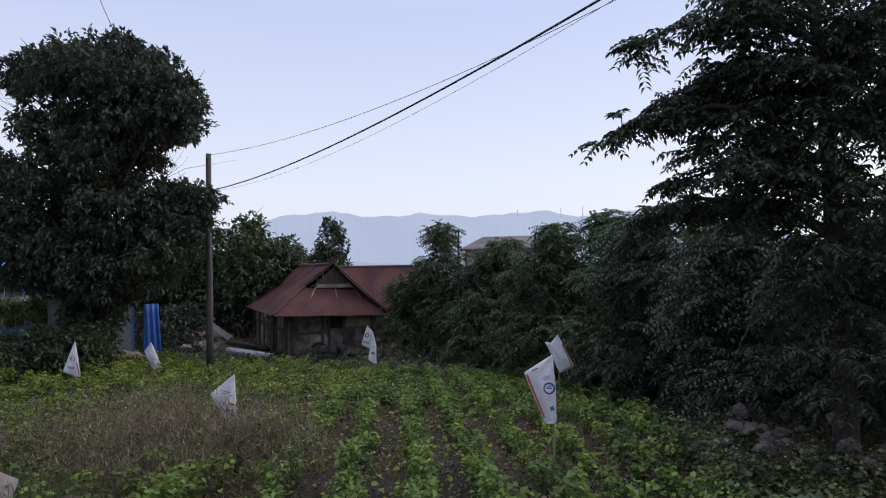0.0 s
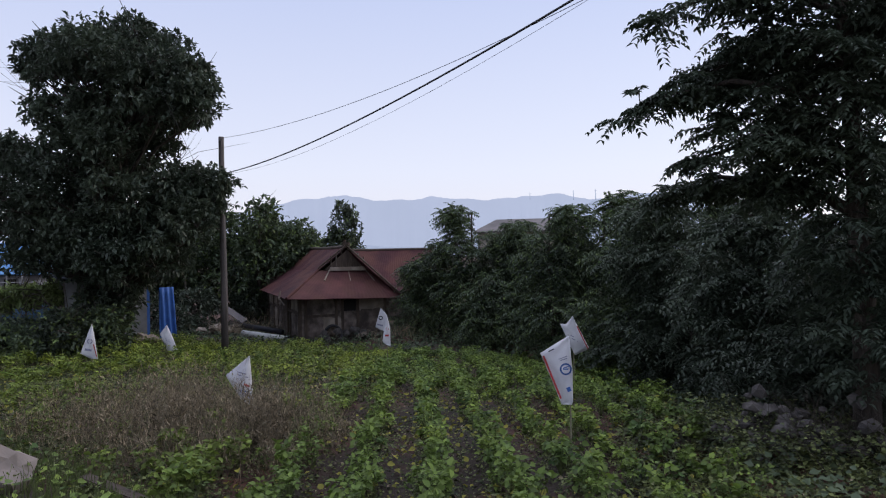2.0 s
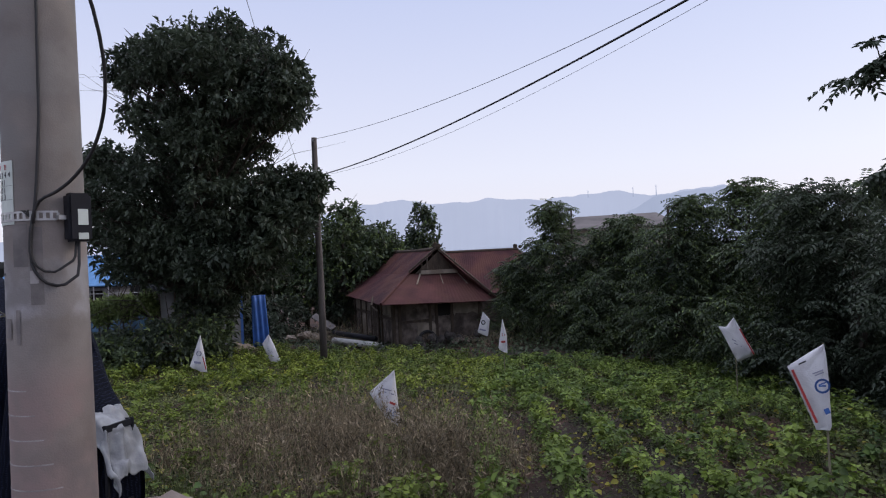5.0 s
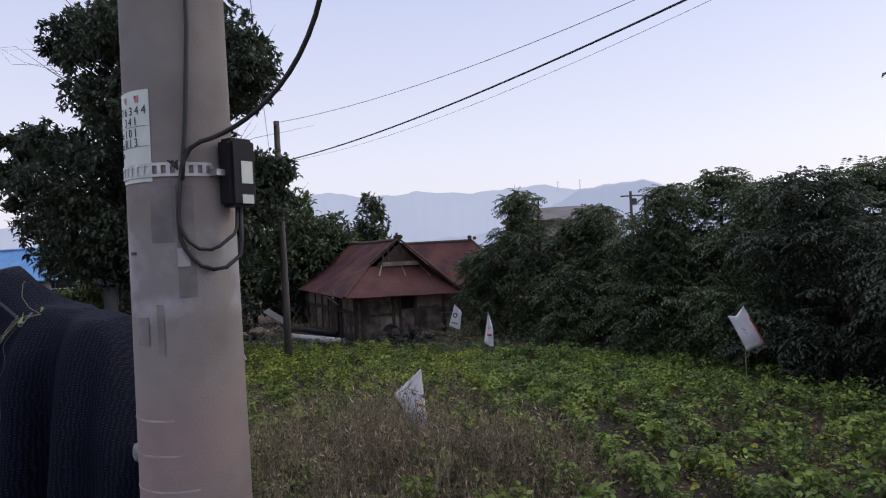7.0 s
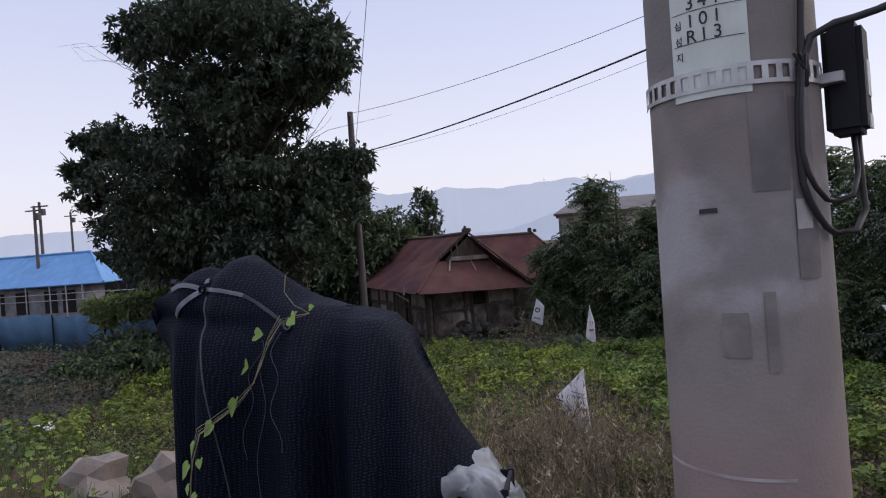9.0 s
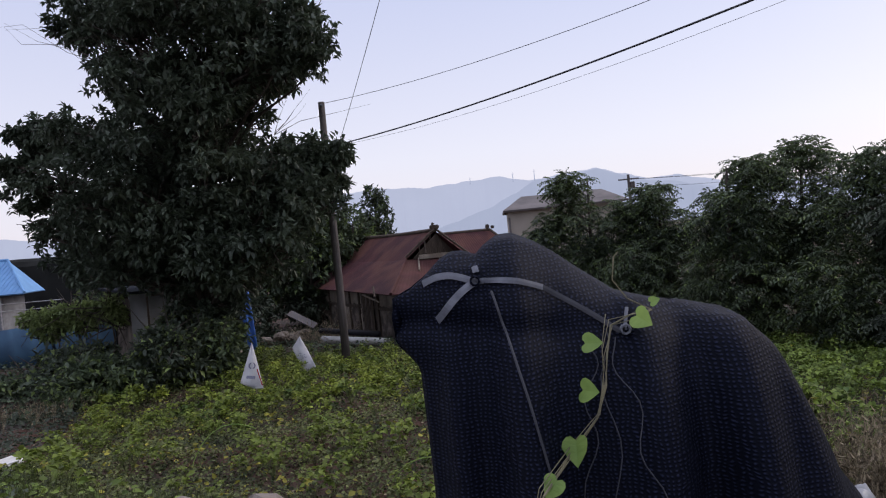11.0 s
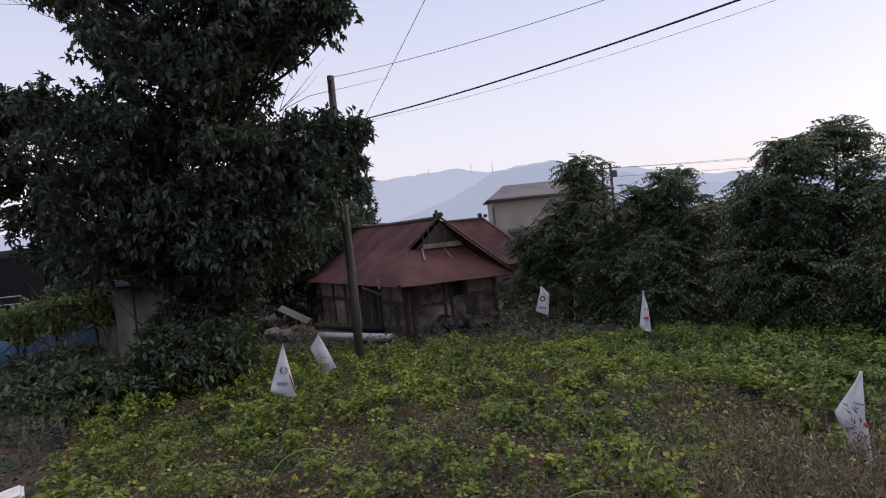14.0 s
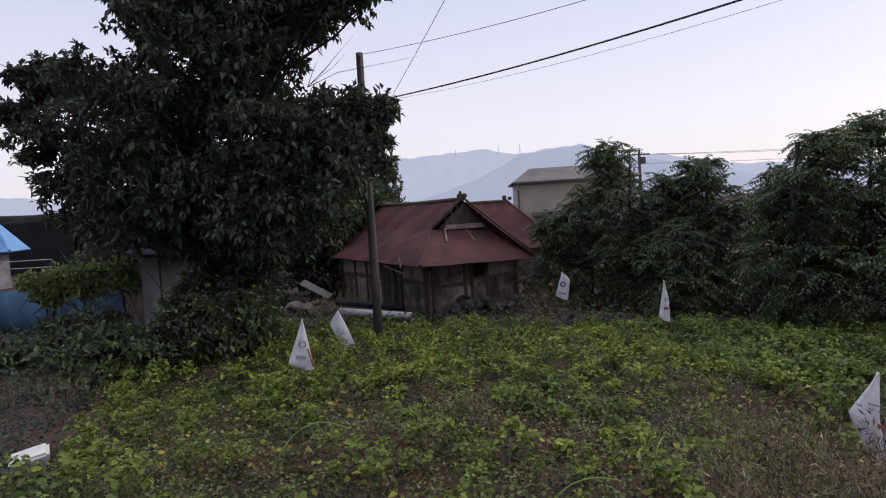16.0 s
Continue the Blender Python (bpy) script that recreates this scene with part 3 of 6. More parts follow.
for x, y, top, r, sd in HEDGE:
    g = gz(x, y)
    h = top - g
    rr = np.random.RandomState(sd)
    blobs = [(x, y, g + h * 0.34, r, r, h * 0.34), (x + rr.randn() * 0.25, y + rr.randn() * 0.2, g + h * 0.66, r * 0.8, r * 0.8, h * 0.26), (x + rr.randn() * 0.3, y, top - 0.45, r * 0.42, r * 0.42, 0.5)]
    # darker leaf colour nearest the road stands in for shade under the tall tree
    add_tree("hedge_tree", "bushy feathery-leaved tree in the hedge along the field", blobs, [(x, y, g - 0.1), (x + 0.1, y, g + h * 0.3), (x - 0.05, y + 0.1, g + h * 0.6), (x, y, top - 0.3)], 0.09,
             frond_tree(4, 6, 0.46, 0.13), M_TREE if x > 11.2 and y < 16 else M_HEDGE, "tree", "trees in the hedge", sd, 4.6, 0.55, extra=None if x > 11.2 and y < 16 else M_HEDGE2, twig=0.15)

# tree with long feathered branches close to the road
def bough_tree(name, label, trunk, r0, boughs, masses, material, seed):
    """A tree whose boughs reach out in flat layers of feathered fronds. boughs: tip, height at the trunk, breadth of the layer."""
    rng = np.random.RandomState(seed)
    o = Vector(trunk[0])
    b = empty(name, tuple(o))
    bm = bmesh.new()
    tube(bm, [Vector(p) - o for p in trunk], [r0 * (1 - 0.7 * i / (len(trunk) - 1)) for i in range(len(trunk))], 10)
    P, W = shell_points(rng, masses, 7, 0.45)
    pts, ways = [P], [W]
    zs = [p[2] for p in trunk]
    for tip, z0, breadth in boughs:
        root = Vector((float(np.interp(z0, zs, [p[0] for p in trunk])), float(np.interp(z0, zs, [p[1] for p in trunk])), z0))
        tip = Vector(tip)
        L = (tip - root).length
        line = [root.lerp(tip, t) + Vector((0, 0, 0.14 * L * math.sin(math.pi * t))) + Vector((rng.randn() * 0.03, rng.randn() * 0.03, rng.randn() * 0.03)) for t in np.linspace(0, 1, 9).tolist()]
        tube(bm, [p - o for p in line], [0.055 * (1 - 0.9 * t) + 0.004 for t in np.linspace(0, 1, 9)], 6)
        along = (tip - root).normalized()
        across = along.cross(Vector((0, 0, 1))).normalized()
        for q in range(int(L * 9)):
            t = float(0.12 + 0.88 * rng.rand() ** 0.8)
            k = min(7, int(t * 8))
            s0 = line[k].lerp(line[k + 1], t * 8 - k)
            side = 1 if rng.rand() < 0.5 else -1
            reach = float(breadth * (1.05 - t ** 2 * 0.85) * rng.rand() ** 0.7)
            e = s0 + across * side * reach + along * reach * 0.6 + Vector((0, 0, float(rng.randn()) * 0.13 - 0.12 * reach))
            tube(bm, [s0 - o, s0.lerp(e, 0.5) - o + Vector((0, 0, 0.04)), e - o], [0.009, 0.006, 0.003], 4)
            m = max(2, int(reach * 7))
            u = rng.rand(m, 1)
            pts.append(np.array(s0)[None] * (1 - u) + np.array(e)[None] * u + rng.randn(m, 3) * 0.04)
            ways.append(np.tile(np.array(unit(np.array(e - s0 + along * 0.25))), (m, 1)))
    P, W = np.concatenate(pts), np.concatenate(ways)
    keep = P[:, 2] > ground_z(P[:, 0], P[:, 1]) + 0.12
    v, f = frond_leaves(rng, P[keep], W[keep], 3, 6, 0.34, 0.115)
    put_mesh("crown", fast_mesh("crown", v - np.array(o), f, material), b)
    part("trunk", bm, M_BARK, b, "", True)
    return tagged(b, label, "tree")


NTX, NTY = 12.25, 7.5
bough_tree("tree", "tall dark tree with long feathered branches over a stone pile",
           [(NTX, NTY, gz(NTX, NTY) - 0.1), (NTX, NTY, 0.6), (NTX - 0.05, NTY, 2.0), (NTX - 0.1, NTY - 0.05, 3.2), (NTX - 0.2, NTY - 0.1, 4.4), (NTX - 0.35, NTY - 0.2, 6.1)], 0.17,
           [((9.75, 7.3, 4.66), 4.6, 0.6), ((10.2, 7.7, 3.9), 3.9, 0.6), ((9.35, 7.4, 3.5), 3.4, 0.35), ((10.2, 7.6, 2.85), 2.8, 0.65), ((9.8, 8.6, 2.45), 2.2, 0.8), ((10.8, 7.2, 5.15), 5.1, 0.6), ((10.8, 8.2, 4.35), 4.1, 0.7), ((10.4, 7.6, 3.3), 3.1, 0.6),
            ((10.8, 7.0, 3.0), 2.8, 0.6), ((11.5, 7.2, 5.6), 5.4, 0.6), ((10.5, 8.4, 3.9), 3.6, 0.7), ((10.3, 8.4, 2.5), 2.1, 0.7), ((13.9, 7.2, 4.9), 4.4, 0.8), ((13.8, 8.2, 3.8), 3.4, 0.8), ((13.8, 7.6, 5.8), 5.2, 0.8), ((12.8, 8.8, 4.7), 4.2, 0.7), ((11.5, 8.6, 5.4), 5.0, 0.7), ((11.4, 6.6, 4.1), 3.7, 0.6)],
           [(12.0, 7.6, 3.4, 0.8, 0.9, 0.6), (11.9, 7.7, 4.4, 0.7, 0.8, 0.4), (12.6, 8.0, 2.3, 0.9, 1.1, 0.8), (12.9, 8.1, 1.3, 1.2, 1.2, 1.0), (13.0, 8.1, 0.1, 0.9, 1.0, 0.9), (13.5, 8.2, 4.1, 1.1, 1.2, 1.1), (13.3, 8.1, 5.3, 1.0, 1.0, 0.4), (12.5, 7.8, 5.2, 0.7, 0.7, 0.3),
            (12.2, 7.1, 0.7, 0.6, 0.4, 0.8), (12.2, 7.1, 1.9, 0.75, 0.45, 0.7), (12.1, 7.1, 2.9, 0.8, 0.5, 0.6), (12.0, 7.1, 3.9, 0.85, 0.5, 0.55), (11.8, 7.0, 5.0, 0.75, 0.5, 0.4), (11.3, 7.5, 3.7, 0.7, 0.6, 0.3), (11.2, 7.5, 4.5, 0.6, 0.6, 0.2), (11.3, 7.8, 2.8, 0.6, 0.6, 0.3), (12.9, 7.0, 3.0, 0.9, 0.6, 1.2), (12.9, 7.1, 4.6, 0.9, 0.6, 0.6), (13.0, 7.1, 1.0, 0.8, 0.5, 1.0)], M_TREE, 31)

# bushes and trees behind the house
for i, (x, y, r, h_) in enumerate(((-5.9, 29.6, 1.3, 1.1), (-8.0, 27.2, 1.5, 1.2), (-10.2, 25.6, 1.5, 1.1), (-12.6, 24.4, 1.4, 0.9), (-7.2, 24.4, 0.9, 0.8))):
    g = gz(x, y)
    add_tree("shrub", "dark green bush behind a red-roofed house", [(x, y, g + h_ * 0.8, r, r * 0.8, h_)], [(x, y, g - 0.05), (x + 0.04, y, g + 0.4), (x, y, g + h_)], 0.05,
             broad_tree(7, 0.22), M_TREE, "shrub", "bushes behind the house", 80 + i, 9, 0.5)
for i, (x, y, zt, r, sd) in enumerate(((-8.6, 31, 4.6, 2.4, 41), (-10.8, 29, 5.0, 2.2, 42), (-6.6, 33, 4.7, 1.8, 43), (-4.9, 40, 5.4, 1.6, 44), (-8.0, 41, 4.0, 2.6, 45), (-12.5, 27, 3.2, 2.3, 46), (-6.2, 30.2, 5.0, 1.9, 47), (-4.5, 31.5, 4.0, 1.5, 48))):
    g = gz(x, y)
    h = zt - g
    add_tree("tree", "dense green tree behind a red-roofed house", [(x, y, g + h * 0.42, r, r, h * 0.36), (x, y, g + h * 0.72, r * 0.7, r * 0.7, h * 0.26)], [(x, y, g - 0.1), (x, y, g + h * 0.4), (x + 0.1, y, g + h * 0.8)], 0.14,
             broad_tree(6, 0.26), M_TREE if i in (2, 3) else M_HEDGE, "tree", "trees behind the house", sd, 9, 0.6, extra=M_HEDGE2)


# ---------------- poles and wires ----------------
def concrete_pole():
    b = tagged(empty("utility_pole", (4.115, 2.08, 0)), "thick grey concrete utility pole with numbered label beside the road", "utility pole")
    bm = bmesh.new()
    zs = [-0.4, 0.4, 1.0, 1.6, 2.2, 3.2, 5.0, 9.0, 12.0]
    tube(bm, [(0, 0, z) for z in zs], [0.189 - 0.0066 * z for z in zs], 48)
    part("shaft", bm, M_CONC, b, smooth=True)

    def arc(bm, a0, a1, z0, z1, off, n=10, thick=0.002):
        """A thin curved plate on the shaft, from angle a0 to a1 (degrees, 0 towards -y, growing to +x)."""
        rows = []
        for k in range(n + 1):
            a = radians(a0 + (a1 - a0) * k / n)
            col = []
            for z in (z0, z1):
                for rr in (0, thick):
                    r = 0.189 - 0.0066 * z + off + rr
                    col.append(bm.verts.new((r * math.sin(a), -r * math.cos(a), z)))
            rows.append(col)
        for c, d in zip(rows, rows[1:]):
            bm.faces.new((c[1], d[1], d[3], c[3]))
            bm.faces.new((c[0], c[2], d[2], d[0]))
            bm.faces.new((c[2], c[3], d[3], d[2]))
            bm.faces.new((c[0], d[0], d[1], c[1]))
    bm = bmesh.new()
    arc(bm, -50, 0, 2.0, 2.30, 0.001)
    lab = part("label", bm, M_LABEL, b, "pale number label with black digits")
    for z in (2.182, 2.116):
        bm = bmesh.new()
        arc(bm, -48, -2, z, z + 0.0012, 0.0035, thick=0.0006)
        part("rule", bm, M_INK, lab)

    def write(text, a, z, size, material, name="lettering"):
        cu = bpy.data.curves.new(name, "FONT")
        cu.body, cu.size, cu.extrude, cu.align_x = text, size, 0.0004, "CENTER"
        cu.materials.append(material)
        ob = new(name, cu)
        ob.parent = lab
        r = 0.189 - 0.0066 * z + 0.0042
        ra = radians(a)
        ob.matrix_basis = Matrix.Translation((r * math.sin(ra), -r * math.cos(ra), z)) @ Matrix.Rotation(ra, 4, "Z") @ Matrix.Rotation(radians(90), 4, "X")
    for k, ch in enumerate("76344"):
        write(ch, -43 + 9.2 * k, 2.222, 0.038, M_INK)
    for k, ch in enumerate("341"):
        write(ch, -35 + 8.5 * k, 2.187, 0.038, M_INK)
    for k, ch in enumerate("101"):
        write(ch, -35 + 8.5 * k, 2.150, 0.038, M_INK)
    for k, ch in enumerate("R13"):
        write(ch, -35 + 8.5 * k, 2.118, 0.038, M_INK)
    for k, ch in enumerate("\uc704\ud5d8"):
        write(ch, -34 + 19 * k, 2.262, 0.026, M_RED)
    for k, ch in enumerate("\uc2ec\uc131\uc9c0"):
        write(ch, -44, 2.152 - 0.033 * k, 0.02, M_INK)
    bm = bmesh.new()
    for z in (2.014, 2.050):
        arc(bm, -100, 62, z, z + 0.009, 0.004, 30)
    for k in range(19):
        arc(bm, -100 + 9 * k - 2.0, -100 + 9 * k + 2.0, 2.023, 2.050, 0.004, 2)
    part("steel_band", bm, M_STEEL, b, "slotted steel band")
    bm = bmesh.new()
    box(bm, 0, 0, 0, 0.105, 0.075, 0.23, bevel=0.012)
    bx = part("junction_box", bm, M_BLACK, b, "black plastic junction box")
    bx.matrix_basis = pose(0.225, -0.035, 2.025, 0, 0, 62)
    for nm, dz, hh, mtl in (("sticker", 0.0, 0.075, M_LABEL), ("tag", -0.09, 0.03, M_LABEL)):
        bm = bmesh.new()
        box(bm, 0.01, -0.0385, dz, 0.045, 0.003, hh)
        part(nm, bm, mtl, bx)
    bm = bmesh.new()
    box(bm, -0.055, 0.02, 0, 0.06, 0.05, 0.02)
    part("bracket", bm, M_STEEL, bx)
    # cables on the shaft
    def on(a, z, off=0.012):
        r = 0.189 - 0.0066 * z + off
        return (r * math.sin(radians(a)), -r * math.cos(radians(a)), z)
    bm = bmesh.new()
    tube(bm, [on(46, 12), on(45, 6), on(44, 3), on(42, 2.5), on(36, 2.2), on(32, 2.07), on(27, 1.97), on(25, 1.89), on(26, 1.81), on(30, 1.775), on(36, 1.745), on(44, 1.72), on(56, 1.705), (0.20, -0.10, 1.71), (0.235, -0.06, 1.75), (0.235, -0.05, 1.80), (0.235, -0.045, 1.92)], 0.0072, 8)
    part("cable", bm, M_RUBBER, b, smooth=True)
    bm = bmesh.new()
    tube(bm, [on(30, 2.04, 0.02), on(26, 1.95, 0.02), on(25, 1.87, 0.02), on(28, 1.83, 0.02), on(33, 1.80, 0.02), on(42, 1.775, 0.02), on(54, 1.77, 0.02), (0.19, -0.12, 1.78), (0.22, -0.07, 1.82), (0.225, -0.06, 1.84), (0.225, -0.05, 1.92)], 0.006, 8)
    part("cable", bm, M_RUBBER, b, smooth=True)
    q0, q1, q2, q3 = Vector((0.145, -0.15, 2.12)), Vector((0.345, -0.26, 2.11)), Vector((0.825, -0.13, 2.36)), Vector((0.725, -0.71, 3.23))
    pts = [on(30, 2.0, 0.02), on(32, 2.06, 0.02), on(38, 2.10, 0.02)] + [(1 - u) ** 3 * q0 + 3 * u * (1 - u) ** 2 * q1 + 3 * u * u * (1 - u) * q2 + u ** 3 * q3 for u in np.linspace(0.03, 1, 22)]
    pts += [Vector((0.66, -0.78, 3.7)), Vector((0.45, -0.5, 4.6)), Vector((0.16, 0, 6.0))]
    bm = bmesh.new()
    tube(bm, pts, 0.0078, 8)
    part("drop_cable", bm, M_RUBBER, b, "thick looping black cable", smooth=True)
    for pk, (a0, a1, z0, z1, mt, nm) in enumerate(((-4, 20, 1.80, 2.0, M_PATCH2, "glue_patch"), (22, 40, 1.62, 1.985, M_PATCH2, "glue_patch"), (-38, -26, 1.765, 1.775, M_INK, "mark"), (-2, 5, 1.44, 1.60, M_PATCH2, "glue_patch"), (-28, -12, 1.47, 1.56, M_PATCH2, "glue_patch"), (22, 34, 1.72, 1.78, M_PATCH1, "paper_patch"))):
        bm = bmesh.new()
        arc(bm, a0, a1, z0, z1, 0.0006 + 0.0007 * pk, 8, 0.0005)
        part(nm, bm, mt, b, "old glued paper remains on concrete")
    for k in range(6):
        bm = bmesh.new()
        zc = 1.22 - 0.115 * k
        arc(bm, -85 + 9 * k, 10 + 11 * k, zc, zc + 0.006, 0.0006, 10, 0.0012)
        part("drip_line", bm, M_PATCH1, b)
    bm = bmesh.new()
    for dx in (0, 0.012, -0.012):
        tube(bm, [on(25, 2.05, 0.03), on(23 + dx * 300, 2.06, 0.04), on(27, 2.03, 0.035)], 0.003, 5)
    part("tie", bm, M_RUBBER, b)


concrete_pole()

bm = bmesh.new()
g = gz(-2.2, 18.9)
tube(bm, [(-2.2, 18.9, g - 0.3), (-2.19, 18.9, 1.0), (-2.21, 18.9, 3.5), (-2.2, 18.9, 5.72)], [0.115, 0.105, 0.095, 0.085], 14)
wp = tagged(empty("utility_pole"), "slender dark grey utility pole standing in the bean field", "utility pole")
part("shaft", bm, M_WOODPOLE, wp, smooth=True)
bm = bmesh.new()
tube(bm, [(-2.2, 18.78, 4.55), (-2.12, 18.6, 4.52)], 0.04, 8)
part("insulator", bm, M_WHITEW, wp)
bm = bmesh.new()
tube(bm, [(-2.2, 18.8, 5.62), (-2.14, 18.72, 5.6)], 0.035, 8)
part("insulator", bm, M_WHITEW, wp)


def wire(label, start, ang, coef, length, radius, name="power_line"):
    h = Vector((math.sin(radians(ang)), math.cos(radians(ang)), 0))
    bm = bmesh.new()
    tube(bm, [Vector((start[0], start[1], 0)) + h * u + Vector((0, 0, coef[0] + coef[1] * u + coef[2] * u * u)) for u in np.linspace(0, length, 60)], radius, 6)
    return tagged(part(name, bm, M_WIRE, smooth=True), label, "wire", "overhead wires")


wire("thin overhead wire from the field pole's top", (-2.2, 18.9), 130, (5.68, -0.0883, 0.0066), 32, 0.006)
wire("thick twisted overhead cable from the field pole", (-2.2, 18.9), 139, (4.51, -0.06, 0.0041), 34, 0.015)
wire("thin overhead wire below the thick cable", (-2.2, 18.9), 139, (4.50, -0.0891, 0.0055), 34, 0.0028)
wire("thin overhead wire rising towards the road", (-2.3, 18.8), 159.2, (3.4, 0.18, 0.003), 30, 0.005)


def far_pole(x, y, top, r=0.14):
    g = gz(x, y)
    b = tagged(empty("utility_pole", (x, y, g)), "distant grey utility pole above the roofs", "utility pole", "distant utility poles")
    bm = bmesh.new()
    tube(bm, [(0, 0, -0.2), (0, 0, top - g)], [r, r * 0.7], 10)
    part("shaft", bm, M_WOODPOLE, b)
    bm = bmesh.new()
    box(bm, 0, 0, top - g - 0.35, 1.5, 0.1, 0.1)
    box(bm, 0.25, 0, top - g - 0.8, 0.35, 0.35, 0.5, bevel=0.04)
    part("crossarm", bm, M_WOODPOLE, b)


far_pole(12.2, 52.8, 5.3)
for zz, dz in ((4.95, -0.2), (4.95, -0.5), (4.3, -0.3)):
    bm = bmesh.new()
    tube(bm, [Vector((12.2, 52.8, zz)).lerp(Vector((40, 50, zz + dz)), t) - Vector((0, 0, 1.2 * t * (1 - t))) for t in np.linspace(0, 1, 12)], 0.012, 5)
    tagged(part("power_line", bm, M_WIRE), "distant thin wire beyond the hedge", "wire", "distant wires")
for az_, hh in ((1.6, 24), (3.4, 26), (-2.0, 22)):
    bm = bmesh.new()
    xx, yy = 2580 * math.sin(radians(az_)) + 4, 2580 * math.cos(radians(az_)) + 1
    z0 = 1.7 + 2580 * math.tan(radians(4.55))
    tube(bm, [(0, 0, -20), (0, 0, hh * 0.6), (0, 0, hh)], [2.2, 1.2, 0.5], 6)
    box(bm, 0, 0, hh * 0.75, 9, 1, 1)
    # the mast takes the ridge's emissive haze colour
    mast = tagged(part("mast", bm, M_MTN_HAZE), "tiny hazy radio mast on the mountain ridge", "mast", "masts on the ridge")
    mast.location = (xx, yy, z0)


# ---------------- red-roofed house ----------------
E1, E2, E3 = Vector((-1.36, 22.0, 0.20)), Vector((2.28, 25.2, 0.02)), Vector((-6.44, 30.35, 0.22))
E4 = Vector((-2.6, 33.6, 0.2))
HL, HR, APEX, RB = Vector((-1.19, 24.93, 1.17)), Vector((0.96, 26.08, 1.08)), Vector((-0.12, 25.4, 2.12)), Vector((-3.96, 31.36, 2.13))
house = tagged(empty("house", (-1.5, 27.0, gz(-1.5, 25))), "abandoned mud-walled farmhouse with a rusty red sheet roof", "house")
HO = Vector(house.location)


def hp(name, bm, material, label="", parent=None, smooth=False):
    bmesh.ops.translate(bm, vec=-HO, verts=bm.verts)
    return part(name, bm, material, parent or house, label, smooth)


def sheet_roof(quad, n, thick=0.03, amp=0.003, pitch=0.16):
    """A corrugated roof plane. quad: eave left, eave right, top right, top left. The waves run from eave to top."""
    a, b, c, d = [Vector(p) for p in quad]
    nrm = (b - a).cross(d - a).normalized()
    if nrm.z < 0:
        nrm = -nrm
    m = max(8, int((b - a).length / pitch * 2))
    rows = 8
    bm = bmesh.new()
    top, bot = [], []
    for j in range(rows + 1):
        tr, br = [], []
        for i in range(m + 1):
            u, v = i / m, j / rows
            p = a.lerp(b, u).lerp(d.lerp(c, u), v)
            k = amp * (1 if i % 2 else -1) + 0.02 * noise.noise(p * 0.9)
            tr.append(bm.verts.new(p + nrm * k))
            br.append(bm.verts.new(p + nrm * (k - thick)))
        top.append(tr)
        bot.append(br)
    for j in range(rows):
        for i in range(m):
            bm.faces.new((top[j][i], top[j][i + 1], top[j + 1][i + 1], top[j + 1][i]))
            bm.faces.new((bot[j][i], bot[j + 1][i], bot[j + 1][i + 1], bot[j][i + 1]))
    for i in range(m):
        bm.faces.new((top[0][i], bot[0][i], bot[0][i + 1], top[0][i + 1]))
    return bm


ML_ = E3.lerp(RB, 0.58) - Vector((0, 0, 0.16))
roof = hp("roof", sheet_roof((E3, E1, HL, ML_), 1), M_RUST, "rusty dark red corrugated roof")
hp("upper_slope", sheet_roof((ML_, HL, APEX, RB), 1), M_RUST, "", roof)
hp("front_hip", sheet_roof((E1, E2, HR, HL), 1), M_RUST2, "", roof)
hp("right_slope", sheet_roof((E2, E4, RB, APEX), 1), M_RUST, "", roof)
hp("back_slope", sheet_roof((E4, E3, RB, RB + Vector((0.05, 0, 0))), 1), M_RUST, "", roof)
# corner fillets between main slope and the front hip
bm = bmesh.new()
tube(bm, [E1 + Vector((0, 0, 0.03)), E1.lerp(HL, 0.5) + Vector((0, 0, 0.02)), HL + Vector((0, 0, 0.04))], 0.05, 8)
hp("hip_cap", bm, M_RUST2, "", roof)
bm = bmesh.new()
tube(bm, [E2 + Vector((0, 0, 0.03)), HR + Vector((0, 0, 0.04))], 0.05, 8)
hp("hip_cap", bm, M_RUST2, "", roof)
bm = bmesh.new()
tube(bm, [APEX + Vector((0.0, -0.02, 0.03)), APEX.lerp(RB, 0.5) + Vector((0, 0, 0.0)), RB + Vector((0, 0, 0.05))], 0.07, 8)
tube(bm, [HL + Vector((0, 0, 0.1)), APEX + Vector((0, -0.06, 0.06))], 0.04, 8)
tube(bm, [E2 + Vector((0.05, 0, 0.06)), APEX + Vector((0.04, -0.04, 0.06))], 0.04, 8)
hp("ridge_cap", bm, M_TIMBER, "dark ridge capping", roof)
bm = bmesh.new()
box(bm, APEX.x, APEX.y, APEX.z + 0.13, 0.34, 0.16, 0.16, bevel=0.03)
box(bm, APEX.x - 0.05, APEX.y, APEX.z + 0.25, 0.12, 0.12, 0.1, bevel=0.03)
hp("finial", bm, M_TIMBER, "dark ridge-end tile", roof)
# open gable with rafters
gw = (HR - HL).normalized()
gm = HL.lerp(HR, 0.5)
bm = bmesh.new()
slab(bm, [HL + gw * 0.25 + Vector((0, 0, 0.02)), HR - gw * 0.25 + Vector((0, 0, 0.02)), APEX + Vector((0.02, 0.06, -0.10))], 0.05)
hp("gable_back", bm, M_TIMBER, "", roof)
bm = bmesh.new()
box(bm, 0, 0, 0, (HR - HL).length * 0.62, 0.10, 0.16, Matrix.Translation(gm + Vector((0.05, -0.06, 0.10))) @ Matrix.Rotation(math.atan2(gw.y, gw.x), 4, "Z"), 0.01)
hp("gable_sill", bm, M_LIME, "pale plaster gable sill", roof)
